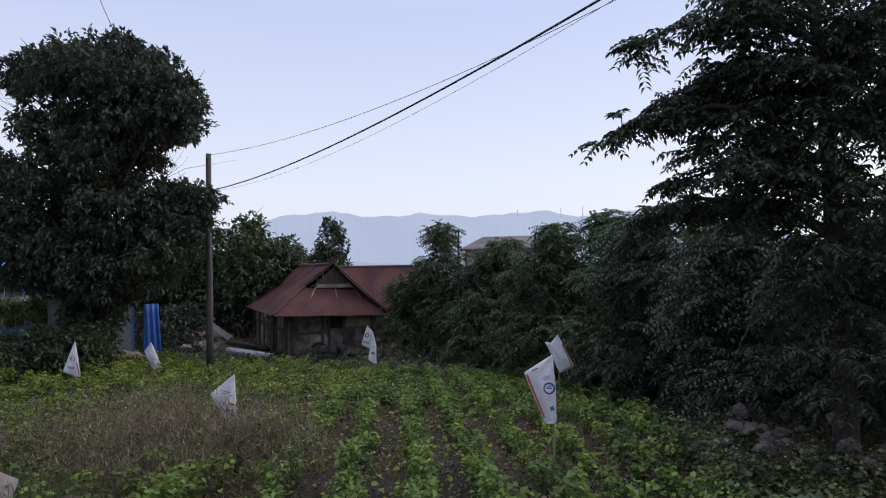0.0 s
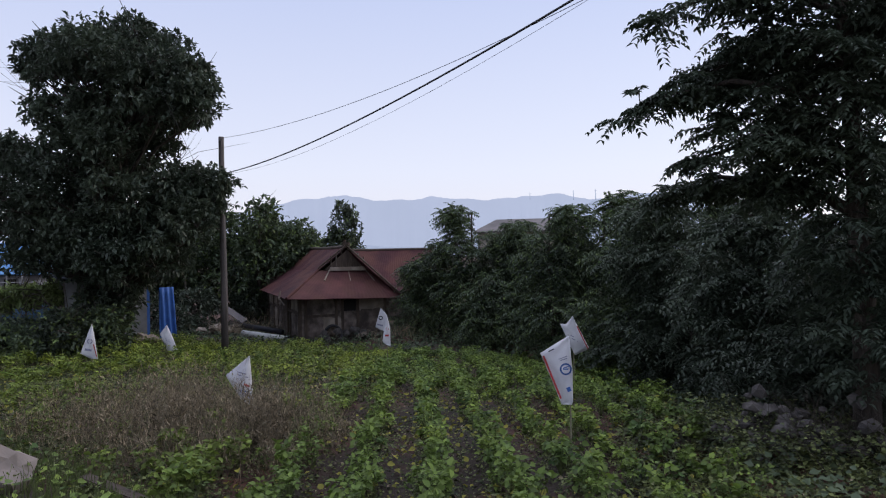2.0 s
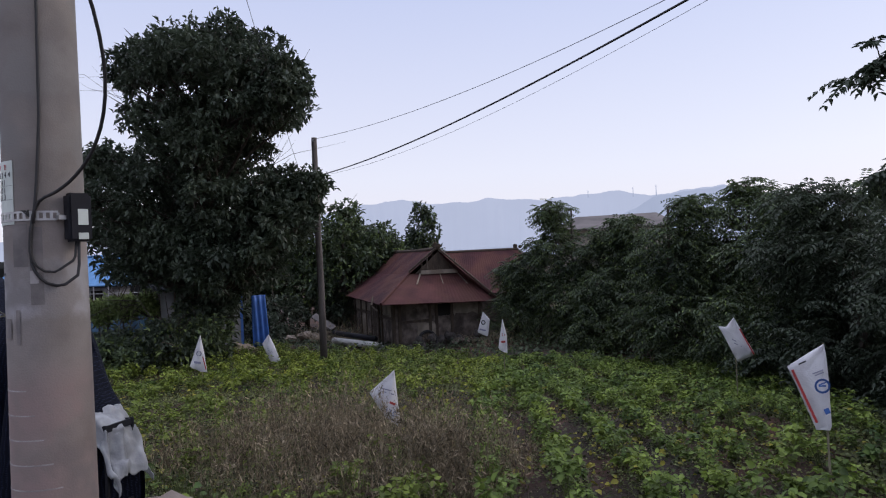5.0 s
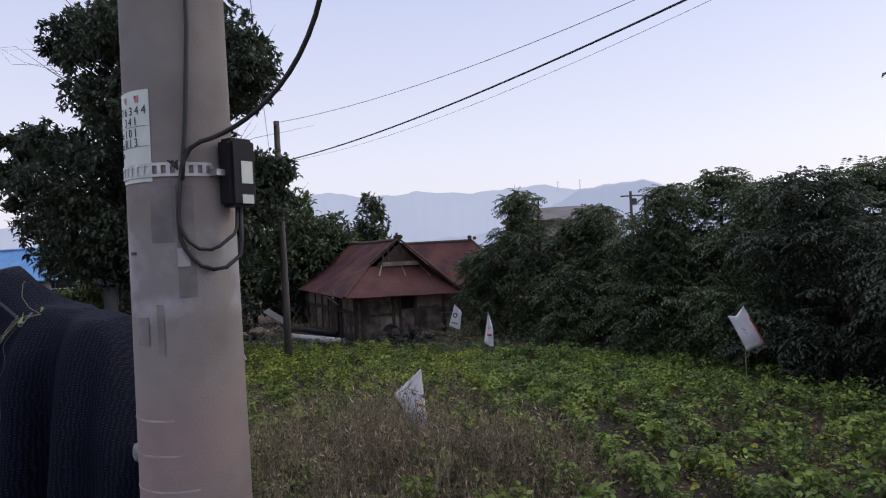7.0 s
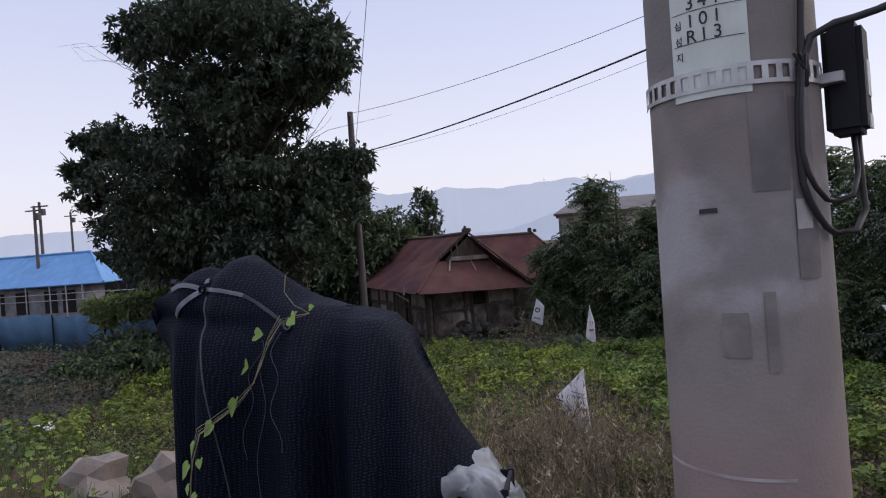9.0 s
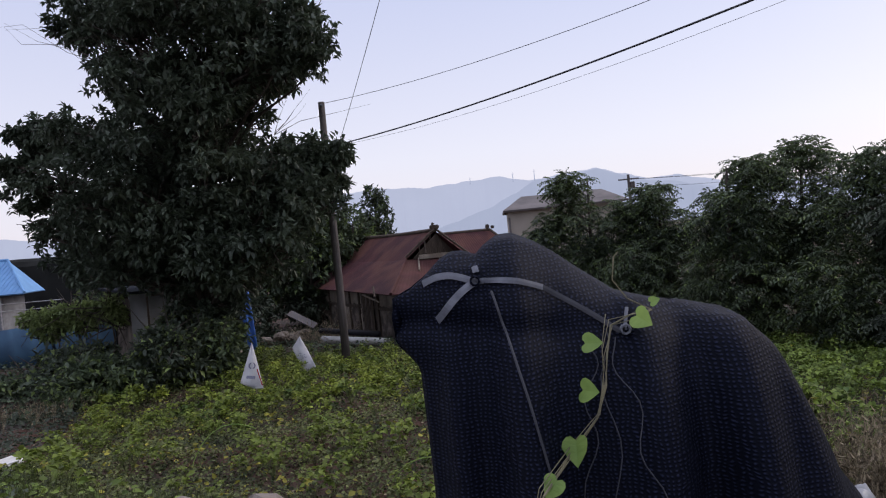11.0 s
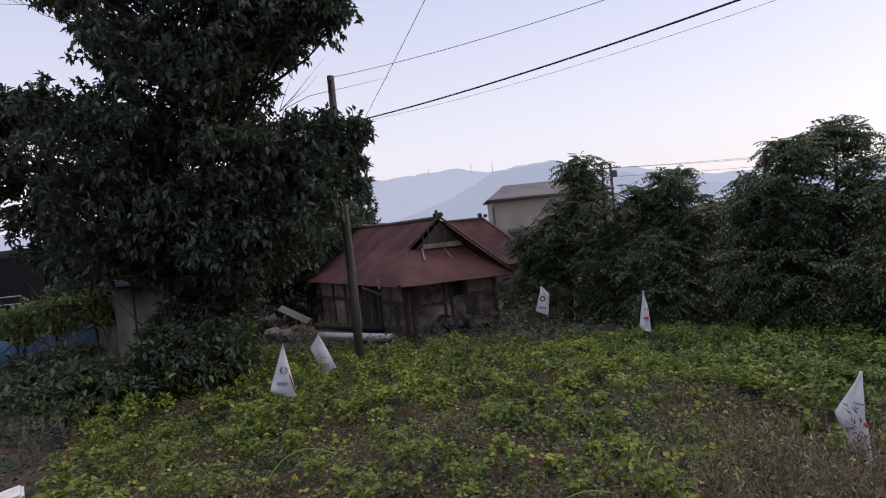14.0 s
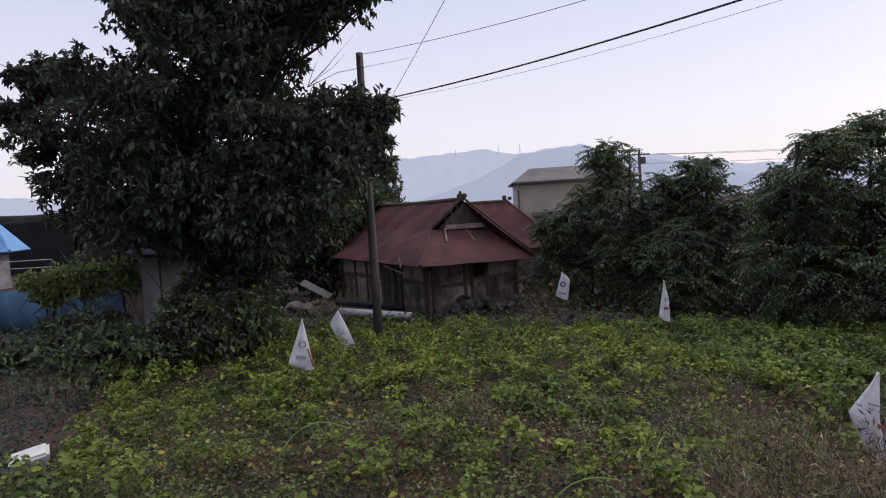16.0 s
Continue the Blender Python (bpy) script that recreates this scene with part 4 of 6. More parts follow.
for k in range(7):
    bm = bmesh.new()
    u = 0.22 + 0.56 * k / 6
    b0 = HL.lerp(HR, u) + Vector((0, -0.04, 0.16))
    hgt = (1 - abs(u - 0.5) * 2.0) * 0.85 + 0.08
    box(bm, b0.x + 0.02, b0.y, b0.z + hgt / 2, 0.05, 0.05, hgt)
    hp("slat", bm, M_MUD if k in (1, 5) else M_TIMBER, "", roof)
for u, w in ((0.1, 0.03), (0.42, 0.02), (0.72, 0.02)):
    a, b2 = HL.lerp(HR, u + 0.1), E1.lerp(E2, u + 0.14)
    bm = bmesh.new()
    tube(bm, [a + Vector((0, -0.02, 0.05)), a.lerp(b2, 0.4) + Vector((0, 0, 0.045))], w, 6)
    hp("batten", bm, M_LIME, "", roof)

W1, W2, W3 = Vector((-1.30, 23.15, 0)), Vector((1.62, 25.45, 0)), Vector((-5.75, 30.0, 0))
W4 = W3 + (W2 - W1)


def wall_frame(a, b):
    d = (b - a)
    L = d.length
    return Matrix.Translation((a.x, a.y, 0)) @ Matrix.Rotation(math.atan2(d.y, d.x), 4, "Z"), L


def wall_box(m, name, x0, x1, z0, z1, y0, y1, material, label="", parent=None, bevel=0.0):
    bm = bmesh.new()
    box(bm, (x0 + x1) / 2, (y0 + y1) / 2, (z0 + z1) / 2, x1 - x0, y1 - y0, z1 - z0, m, bevel)
    return hp(name, bm, material, label, parent)


def rough_panel(m, name, x0, x1, z0, z1, y, material, parent, seed, ragged=0.06, label=""):
    """A plaster panel with a ragged outline and an uneven face."""
    rr = random.Random(seed)
    bm = bmesh.new()
    nx_, nz_ = max(4, int((x1 - x0) / 0.12)), max(3, int((z1 - z0) / 0.12))
    grid = [[bm.verts.new(m @ Vector((x0 + (x1 - x0) * i / nx_ + (rr.uniform(-1, 1) * ragged if i in (0, nx_) else 0), y - 0.02 * rr.random(), z0 + (z1 - z0) * j / nz_ + (rr.uniform(-1, 1) * ragged if j in (0, nz_) else 0)))) for i in range(nx_ + 1)] for j in range(nz_ + 1)]
    edge = []
    for j in range(nz_):
        for i in range(nx_):
            bm.faces.new((grid[j][i], grid[j][i + 1], grid[j + 1][i + 1], grid[j + 1][i]))
    geo = bmesh.ops.extrude_face_region(bm, geom=bm.faces[:])
    vs = [v for v in geo["geom"] if isinstance(v, bmesh.types.BMVert)]
    bmesh.ops.translate(bm, vec=m.to_3x3() @ Vector((0, 0.035, 0)), verts=vs)
    return hp(name, bm, material, label, parent)


# front (short) wall
MF, LF = wall_frame(W1, W2)
ZB, ZT = -1.75, 0.22
front = wall_box(MF, "wall", 0, 1.75, ZB, ZT, 0, 0.16, M_MUD, "crumbling mud-plastered wall with exposed timber")
wall_box(MF, "wall", 1.75, 2.35, ZB, -0.45, 0, 0.16, M_MUD)
wall_box(MF, "wall", 1.75, 2.35, 0.02, ZT, 0, 0.16, M_MUD)
wall_box(MF, "wall", 2.35, LF, ZB, ZT, 0, 0.16, M_MUD)
# panel coloured near-black for the unlit room behind the window
wall_box(MF, "window_recess", 1.75, 2.35, -0.45, 0.02, 0.10, 0.14, M_INNER_SHADE, "dark empty window opening")
for x in (0.0, 0.22, 1.45, 1.72, 2.36, 3.55):
    wall_box(MF, "post", x - 0.05, x + 0.06, ZB, ZT, -0.06, 0.02, M_TIMBER, bevel=0.01)
wall_box(MF, "beam", 0, LF, 0.12, 0.26, -0.075, 0.05, M_TIMBER, bevel=0.015)
wall_box(MF, "beam", 0.2, 1.5, -0.62, -0.52, -0.05, 0.02, M_TIMBER, bevel=0.015)
for k, (x0, x1, z0, z1, mt) in enumerate(((0.30, 0.85, -0.5, 0.08, M_MUD), (0.9, 1.4, -0.48, 0.1, M_MUD), (2.42, 3.5, -0.42, 0.08, M_LIME), (0.25, 0.9, -1.5, -0.68, M_MUD), (0.95, 1.7, -1.3, -0.66, M_LIME), (2.0, 2.9, -1.1, -0.52, M_MUD), (2.5, 3.5, -1.5, -0.5, M_MUD))):
    rough_panel(MF, "plaster", x0, x1, z0, z1, -0.012, mt, front, k)
# stones at the wall's foot
for k in range(26):
    rr = random.Random(100 + k)
    bm = bmesh.new()
    bmesh.ops.create_icosphere(bm, subdivisions=2, radius=0.10 + 0.07 * rr.random())
    for v in bm.verts:
        v.co *= 1 + 0.35 * noise.noise(v.co * 7 + Vector((k, 0, 0)))
    bmesh.ops.translate(bm, vec=MF @ Vector((rr.uniform(0.2, LF), -0.10 - 0.1 * rr.random(), rr.uniform(-1.6, -1.2))), verts=bm.verts)
    hp("foundation_stone", bm, M_ROCK)
# left (long) wall
ML, LL = wall_frame(W3, W1)
side = wall_box(ML, "wall", 0, LL - 2.6, ZB, ZT, 0, 0.16, M_MUD, "pale plastered side wall between dark posts")
wall_box(ML, "wall", LL - 2.2, LL, ZB, ZT, 0, 0.16, M_MUD)
# the doorway's inner shade is a near-black panel
wall_box(ML, "door", LL - 2.6, LL - 2.2, ZB, ZT, 0.06, 0.12, M_INNER_SHADE, "dark doorway")
for x in (0.06, 1.2, 2.5, 3.6, 4.6, 5.3, 5.75, 6.35, LL - 1.75, LL - 0.04):
    wall_box(ML, "post", x - 0.06, x + 0.06, ZB, ZT, -0.07, 0.02, M_TIMBER, bevel=0.01)
wall_box(ML, "beam", 0, LL, 0.12, 0.26, -0.085, 0.05, M_TIMBER, bevel=0.015)
wall_box(ML, "beam", 0, LL, -0.48, -0.38, -0.06, 0.02, M_TIMBER, bevel=0.015)
xs = (0.12, 1.26, 2.56, 3.66, 4.66, LL - 1.66)
for k, x in enumerate(xs):
    x1 = (1.14, 2.44, 3.54, 4.54, 5.24, LL - 0.12)[k]
    rough_panel(ML, "plaster", x + 0.04, x1, -0.34, 0.1, -0.02, M_LIME, side, 30 + k, 0.03)
    rough_panel(ML, "plaster", x + 0.04, x1, -1.35, -0.52, -0.02, M_MUD if k % 2 else M_LIME, side, 40 + k, 0.08)
for k in range(9):
    x = LL - 3.2 + 0.13 * k
    wall_box(ML, "board", x, x + 0.09, ZB, ZT - 0.05 * (k % 3), -0.10, -0.075, M_TIMBER if k % 3 else M_MUD, bevel=0.004)
bm = bmesh.new()
tube(bm, [ML @ Vector((LL - 2.1, -0.45, 0.10)), ML @ Vector((LL - 0.5, -0.5, -0.10))], 0.03, 6)
hp("lath", bm, M_LIME, "pale loose lath hanging under the eave")
bm = bmesh.new()
tube(bm, [ML @ Vector((LL - 0.6, -0.62, 0.42)), ML @ Vector((LL - 0.15, -0.78, 0.12))], 0.035, 6)
hp("lath", bm, M_TIMBER)
wall_box(wall_frame(W2, W4)[0], "wall", 0, (W4 - W2).length, ZB, ZT, 0, 0.16, M_MUD)
wall_box(wall_frame(W4, W3)[0], "wall", 0, (W3 - W4).length, ZB, ZT, 0, 0.16, M_MUD)

# rear wing
wing = tagged(empty("house", (1, 34.5, gz(1, 34))), "rear wing with a rusty red sheet roof behind the farmhouse", "house")
WO = Vector(wing.location)


def wpart(name, bm, material, label="", parent=None):
    bmesh.ops.translate(bm, vec=-WO, verts=bm.verts)
    return part(name, bm, material, parent or wing, label)


R2, R1 = Vector((1.75, 35.0, 2.05)), Vector((-2.6, 34.4, 2.05))
wr = wpart("roof", sheet_roof((Vector((-3.6, 31.0, 0.0)), Vector((4.1, 32.4, -0.1)), R2, R1), 1), M_RUST)
wpart("right_hip", sheet_roof((Vector((4.1, 32.4, -0.1)), Vector((3.6, 38.0, -0.1)), R2 + Vector((0, 0.06, 0)), R2), 1), M_RUST, "", wr)
wpart("back_slope", sheet_roof((Vector((3.6, 38.0, -0.1)), Vector((-3.6, 37.4, -0.1)), R1, R2), 1), M_RUST, "", wr)
bm = bmesh.new()
tube(bm, [R1, R2], 0.08, 8)
tube(bm, [R2, Vector((4.1, 32.4, -0.05))], 0.06, 8)
wpart("ridge_cap", bm, M_TIMBER, "", wr)
bm = bmesh.new()
box(bm, R2.x - 0.12, R2.y, R2.z + 0.16, 0.2, 0.2, 0.22, bevel=0.03)
box(bm, R2.x + 0.14, R2.y, R2.z + 0.12, 0.18, 0.2, 0.16, bevel=0.03)
wpart("finial", bm, M_TIMBER, "", wr)
bm = bmesh.new()
box(bm, 0.3, 34.8, -0.9, 6.4, 4.2, 1.75)
wpart("wall", bm, M_MUD)


# ---------------- other buildings ----------------
def far_hall():
    g = gz(8, 50)
    b = tagged(empty("warehouse", (9.0, 50, g)), "beige two-storey building with a grey sheet roof behind the hedge", "building")
    bm = bmesh.new()
    box(bm, -2.3, 0, (3.35 - g) / 2, 7.6, 6.0, 3.35 - g)
    part("wall", bm, M_BEIGE, b)
    bm = bmesh.new()
    z0, z1 = 3.3 - g, 4.3 - g
    slab(bm, [(-6.4, -3.4, z0), (1.9, -3.4, z0), (0.7, 0.0, z1), (-5.0, 0.0, z1)], 0.12)
    slab(bm, [(1.9, -3.4, z0), (1.9, 3.4, z0), (0.7, 0.0, z1)], 0.12)
    slab(bm, [(-6.4, 3.4, z0), (-6.4, -3.4, z0), (-5.0, 0.0, z1)], 0.12)
    slab(bm, [(1.9, 3.4, z0), (-6.4, 3.4, z0), (-5.0, 0, z1), (0.7, 0, z1)], 0.12)
    part("roof", bm, M_SLATE, b)
    bm = bmesh.new()
    box(bm, -6.02, -3.03, 2.2, 0.14, 0.1, 4.3)
    part("downpipe", bm, M_SLATE, b)
    bm = bmesh.new()
    box(bm, -4.4, -3.4, 2.7, 1.6, 0.7, 0.25, bevel=0.02)
    part("porch_roof", bm, M_SLATE, b)


far_hall()


def blue_house():
    g = gz(-32, 43)
    b = tagged(empty("house", (-32.9, 44, g)), "low white house with a bright blue sheet roof", "house")
    m = pose(0, 0, 0, 0, 0, -4)
    bm = bmesh.new()
    h = 0.75 - g
    box(bm, -2.9, 0.1, h / 2, 10.4, 2.0, h, m)
    part("wall", bm, M_WHITEW, b)
    bm = bmesh.new()
    z0, z1 = 0.95 - g, 3.2 - g
    slab(bm, [m @ Vector(p) for p in ((-9, -1.9, z0), (4.9, -1.9, z0), (1.4, 1.0, z1), (-9, 1.0, z1))], 0.10)
    slab(bm, [m @ Vector(p) for p in ((4.9, -1.9, z0), (2.7, 2.6, z0), (1.4, 1.0, z1))], 0.10)
    slab(bm, [m @ Vector(p) for p in ((2.7, 2.6, z0), (-9, 3.4, z0), (-9, 1.0, z1), (1.4, 1.0, z1))], 0.10)
    rf = part("roof", bm, M_BLUER, b, "bright blue corrugated roof")
    bm = bmesh.new()
    for k in range(38):
        x = -8.8 + 0.35 * k
        zt = 1.0 if x < 1.4 else max(0.0, 1 - (x - 1.4) / 3.5)
        tube(bm, [m @ Vector((x, -1.9, z0 + 0.02)), m @ Vector((x, -1.9 + 2.9 * zt, z0 + (z1 - z0) * zt + 0.02))], 0.014, 4)
    part("seam", bm, M_BLUER, rf)
    bm = bmesh.new()
    tube(bm, [m @ Vector((1.4, 1.0, z1 + 0.05)), m @ Vector((4.9, -1.9, z0 + 0.05))], 0.09, 6)
    tube(bm, [m @ Vector((-9, 1.0, z1 + 0.05)), m @ Vector((1.4, 1.0, z1 + 0.05))], 0.09, 6)
    part("ridge_cap", bm, M_BLUER, rf)
    # openings drawn as near-black panels, their inner shade put into the colour
    for k, x in enumerate((-5.4, -3.2, -0.6, 1.0)):
        bm = bmesh.new()
        box(bm, x, -0.93, 1.3, 1.1, 0.06, 1.6, m)
        part("window" if k % 2 else "door", bm, M_INNER_SHADE, b, "dark window" if k % 2 else "dark door")
    for x in (-6.5, -4.3, -1.9, 0.2, 1.6, 3.0):
        bm = bmesh.new()
        p0, p1 = m @ Vector((x, -1.8, 0)), m @ Vector((x, -1.8, z0 - 0.05))
        tube(bm, [p0, p1], 0.05, 8)
        part("porch_post", bm, M_STEEL, b)
    for z in (1.45, 1.9):
        bm = bmesh.new()
        tube(bm, [m @ Vector((-8, -1.85, z)), m @ Vector((7.6, -1.85, z))], 0.03, 6)
        part("rail", bm, M_STEEL, b)


blue_house()
bm = bmesh.new()
rr_ = 1.6
gg = gz(-55, 62)
bm_top = []
for xx in np.linspace(-78, -31, 16):
    bm_top.append([bm.verts.new((xx, 62 + 3.2 * math.cos(a), gg + (5.3 + 0.12 * math.sin(xx)) * max(0.0, math.sin(a)) ** 0.16)) for a in np.linspace(0, math.pi, 9)])
for q, r in zip(bm_top, bm_top[1:]):
    for j in range(8):
        bm.faces.new((q[j], q[j + 1], r[j + 1], r[j]))
bm.faces.new(bm_top[0])
bm.faces.new(bm_top[-1][::-1])
tagged(part("greenhouse", bm, M_DARKCOVER), "long low greenhouse under dark brown netting", "greenhouse")
far_pole(-36.5, 46, 7.4)
far_pole(-35.2, 44, 6.9)
far_pole(-47, 62, 8.0)


def shed():
    g = gz(-7.3, 20.6)
    b = tagged(empty("shed", (-7.3, 20.4, g)), "small old shed with dark sheet roof and blue tarpaulin side", "shed")
    o = Vector(b.location)
    P1, K = Vector((-8.25, 19.2, 0)), Vector((-6.35, 21.2, 0))
    back = Vector((-1.6, 1.5, 0))
    def quadwall(a, c, z0, z1, material, name, label="", t=0.1):
        m, L = wall_frame(a, c)
        bm = bmesh.new()
        box(bm, L / 2, 0.05, (z0 + z1) / 2, L, t, z1 - z0, m)
        bmesh.ops.translate(bm, vec=-o, verts=bm.verts)
        return part(name, bm, material, b, label)
    quadwall(P1, P1.lerp(K, 0.16), g, 1.05, M_WHITEW, "wall", "pale end of the shed wall")
    quadwall(P1.lerp(K, 0.17), K, g, 0.95, M_WHITEW, "wall")
    quadwall(K, K + back, g, 0.95, M_BLUET, "tarpaulin", "blue tarpaulin wall covering")
    quadwall(P1 + back, P1, g, 0.95, M_MUD, "wall")
    quadwall(K + back, P1 + back, g, 0.95, M_MUD, "wall")
    bm = bmesh.new()
    d = (K - P1).normalized()
    slab(bm, [p - o for p in (P1 - d * 0.1 - back * 0.18 + Vector((0, 0, 1.16)), K + d * 0.45 - back * 0.18 + Vector((0, 0, 1.02)), K + d * 0.45 + back * 1.15 + Vector((0, 0, 1.2)), P1 - d * 0.1 + back * 1.15 + Vector((0, 0, 1.3)))], 0.07)
    part("roof", bm, M_DARKROOF, b, "dark blue-black sheet roof")
    bm = bmesh.new()
    tube(bm, [P1.lerp(K, 0.17) - o + Vector((0, 0, g + 0.0)) + Vector((0.05, -0.09, 0)), P1.lerp(K, 0.17) - o + Vector((0.05, -0.09, 1.0 - g + g))], 0.03, 6)
    part("post", bm, M_TIMBER, b)
    # hanging tarpaulin
    R = Vector((-5.75, 22.3, 0))
    bm = bmesh.new()
    m, L = wall_frame(K.lerp(R, 0.3) + Vector((0.02, -0.02, 0)), K.lerp(R, 0.82))
    cols = []
    for i in range(17):
        u = i / 16
        c = []
        for j in range(9):
            v = j / 8
            z = g + 0.1 + (0.72 - g - 0.1) * v
            w = 0.06 * math.sin(u * 17 + v * 2) * (1 - 0.5 * v)
            c.append(bm.verts.new(m @ Vector((L * u * (1 - 0.12 * v), w, z)) - o))
        cols.append(c)
    for a, c in zip(cols, cols[1:]):
        for j in range(8):
            bm.faces.new((a[j], c[j], c[j + 1], a[j + 1]))
    ob = part("tarpaulin", bm, M_BLUET, b, "hanging bright blue tarpaulin", True)
    sol = ob.modifiers.new("thick", "SOLIDIFY")
    sol.thickness = 0.01


shed()

# blue net fence with posts
fence = tagged(empty("fence", (-14, 20.5, gz(-14, 20.5))), "blue net fence on thin posts along a yard", "fence")
FO = Vector(fence.location)
fpts = [Vector((-9.3, 20.2, 0)), Vector((-11.6, 20.6, 0)), Vector((-14.2, 21.0, 0)), Vector((-17.0, 21.6, 0)), Vector((-20.0, 22.4, 0)), Vector((-24, 23.4, 0))]
for k, (a, c) in enumerate(zip(fpts, fpts[1:])):
    bm = bmesh.new()
    cols = []
    for i in range(13):
        p = a.lerp(c, i / 12)
        p += Vector((0.02, 0.05, 0)) * math.sin(i * 1.7 + k)
        g = gz(p.x, p.y)
        cols.append([bm.verts.new(Vector((p.x, p.y, z)) - FO) for z in (g + 0.02, g + 0.7, g + 1.25 + 0.03 * math.sin(i * 0.5))])
    for q, r in zip(cols, cols[1:]):
        for j in range(2):
            bm.faces.new((q[j], r[j], r[j + 1], q[j + 1]))
    ob = part("net_panel", bm, M_BLUEN, fence, "", True)
    sol = ob.modifiers.new("thick", "SOLIDIFY")
    sol.thickness = 0.012
for p in fpts:
    bm = bmesh.new()
    g = gz(p.x, p.y)
    tube(bm, [Vector((p.x, p.y - 0.04, g - 0.1)) - FO, Vector((p.x, p.y - 0.04, g + 1.32)) - FO], 0.025, 8)
    part("post", bm, M_BLACK, fence)


# ---------------- flags on thin poles ----------------
def flag(x, y, top, poly, face, marks=(), lean=0.0, label="white woven sack tied to a thin pole in the field"):
    """A sack on a stick. poly: its outline from the pole's top; face: the compass way it faces, degrees from -y towards +x."""
    g = gz(x, y)
    b = tagged(empty("flag", (x, y, g)), label, "flag", "flags in the field")
    m = Matrix.Rotation(radians(face), 4, "Z")
    zt = top - g
    bm = bmesh.new()
    tube(bm, [(lean, 0.012, -0.2), (lean * 0.6, 0.012, zt * 0.5), (0, 0.012, zt + 0.01)], [0.011, 0.010, 0.007], 8)
    part("pole", bm, M_BAMBOO, b)
    # fill the outline with a fine grid of a cloth that bulges
    n = 16
    pts = [Vector((px, 0, pz)) for px, pz in poly]
    left = [pts[0]] + pts[1:len(pts) // 2 + 1]
    right = [pts[0]] + pts[:len(pts) // 2:-1]

    def along(line, t):
        ls = [(q - p).length for p, q in zip(line, line[1:])]
        d = t * sum(ls)
        for p, q, l_ in zip(line, line[1:], ls):
            if d <= l_:
                return p.lerp(q, d / max(l_, 1e-6))
            d -= l_
        return line[-1].copy()
    end = pts[len(pts) // 2]
    right = right + [end]
    bm = bmesh.new()
    rows = []
    for i in range(n + 1):
        t = i / n
        a, c = along(left, t), along(right, t)
        row = []
        for j in range(9):
            u = j / 8
            p = a.lerp(c, u)
            p.y = -0.012 - 0.045 * math.sin(math.pi * u) * math.sin(math.pi * min(1, t * 1.1)) + 0.012 * math.sin(9 * u + 5 * t + x) + 0.01 * noise.noise(Vector((u * 6, t * 9, x)))
            row.append(bm.verts.new(m @ p + Vector((0, 0, zt))))
        rows.append(row)
    for r0, r1 in zip(rows, rows[1:]):
        for j in range(8):
            try:
                bm.faces.new((r0[j], r0[j + 1], r1[j + 1], r1[j]))
            except ValueError:
                pass
    bmesh.ops.remove_doubles(bm, verts=bm.verts, dist=0.0005)
    sack = part("sack", bm, M_SACK, b, "", True)
    sol = sack.modifiers.new("thick", "SOLIDIFY")
    sol.thickness = 0.004
    for kind, cx, cz, w, h, rot, mt in marks:
        bm = bmesh.new()
        if kind == "ring":
            for k in range(20):
                a0, a1 = 2 * math.pi * k / 20, 2 * math.pi * (k + 1) / 20
                q = [Vector((cx + r * math.cos(a), -0.066, cz + r * math.sin(a))) for r, a in ((w, a0), (w, a1), (w * h, a1), (w * h, a0))]
                bm.faces.new([bm.verts.new(m @ v + Vector((0, 0, zt))) for v in q])
            bmesh.ops.solidify(bm, geom=bm.faces[:], thickness=0.002)
            part("emblem", bm, mt, b)
        elif kind == "text":
            bm.free()
            cu = bpy.data.curves.new("lettering", "FONT")
            cu.body, cu.size, cu.extrude, cu.align_x = h, w, 0.001, "CENTER"
            cu.materials.append(mt)
            ob = new("lettering", cu)
            ob.parent = b
            ob.matrix_basis = Matrix.Translation((0, 0, zt)) @ m @ Matrix.Translation((cx, -0.07, cz)) @ Matrix.Rotation(radians(rot), 4, "Y") @ Matrix.Rotation(radians(90), 4, "X")
        else:
            mm = Matrix.Translation((0, 0, zt)) @ m @ Matrix.Translation((cx, -0.062, cz)) @ Matrix.Rotation(radians(rot), 4, "Y")
            box(bm, 0, 0, 0, w, 0.004, h, mm)
            part("print", bm, mt, b)
    return b


BAR = "bar"
flag(8.62, 6.25, 0.785, [(0, 0), (-0.33, -0.19), (-0.10, -0.78), (0.03, -0.79), (0.03, -0.40)], 5,
     [(BAR, -0.205, -0.46, 0.022, 0.52, -21, M_RED), ("ring", -0.05, -0.37, 0.068, 0.72, 0, M_BLUEP), (BAR, -0.05, -0.37, 0.06, 0.014, 0, M_BLUEP), (BAR, -0.05, -0.35, 0.07, 0.010, -20, M_BLUEP), (BAR, -0.21, -0.155, 0.07, 0.012, -25, M_INK), (BAR, -0.08, -0.24, 0.10, 0.008, -20, M_GREYP), (BAR, -0.07, -0.26, 0.08, 0.008, -20, M_GREYP), (BAR, -0.02, -0.60, 0.045, 0.05, -20, M_BLUEP)],
     label="white woven sack with red band and blue emblem on a pole")
flag(8.80, 12.42, 0.43, [(0, 0), (-0.14, -0.17), (-0.27, -0.15), (-0.10, -0.48), (0.02, -0.80), (0.32, -0.66), (0.13, -0.28)], -8,
     [(BAR, 0.02, -0.42, 0.16, 0.014, 28, M_GREYP), (BAR, 0.04, -0.48, 0.14, 0.014, 28, M_GREYP), (BAR, 0.19, -0.42, 0.022, 0.5, -25, M_RED)])
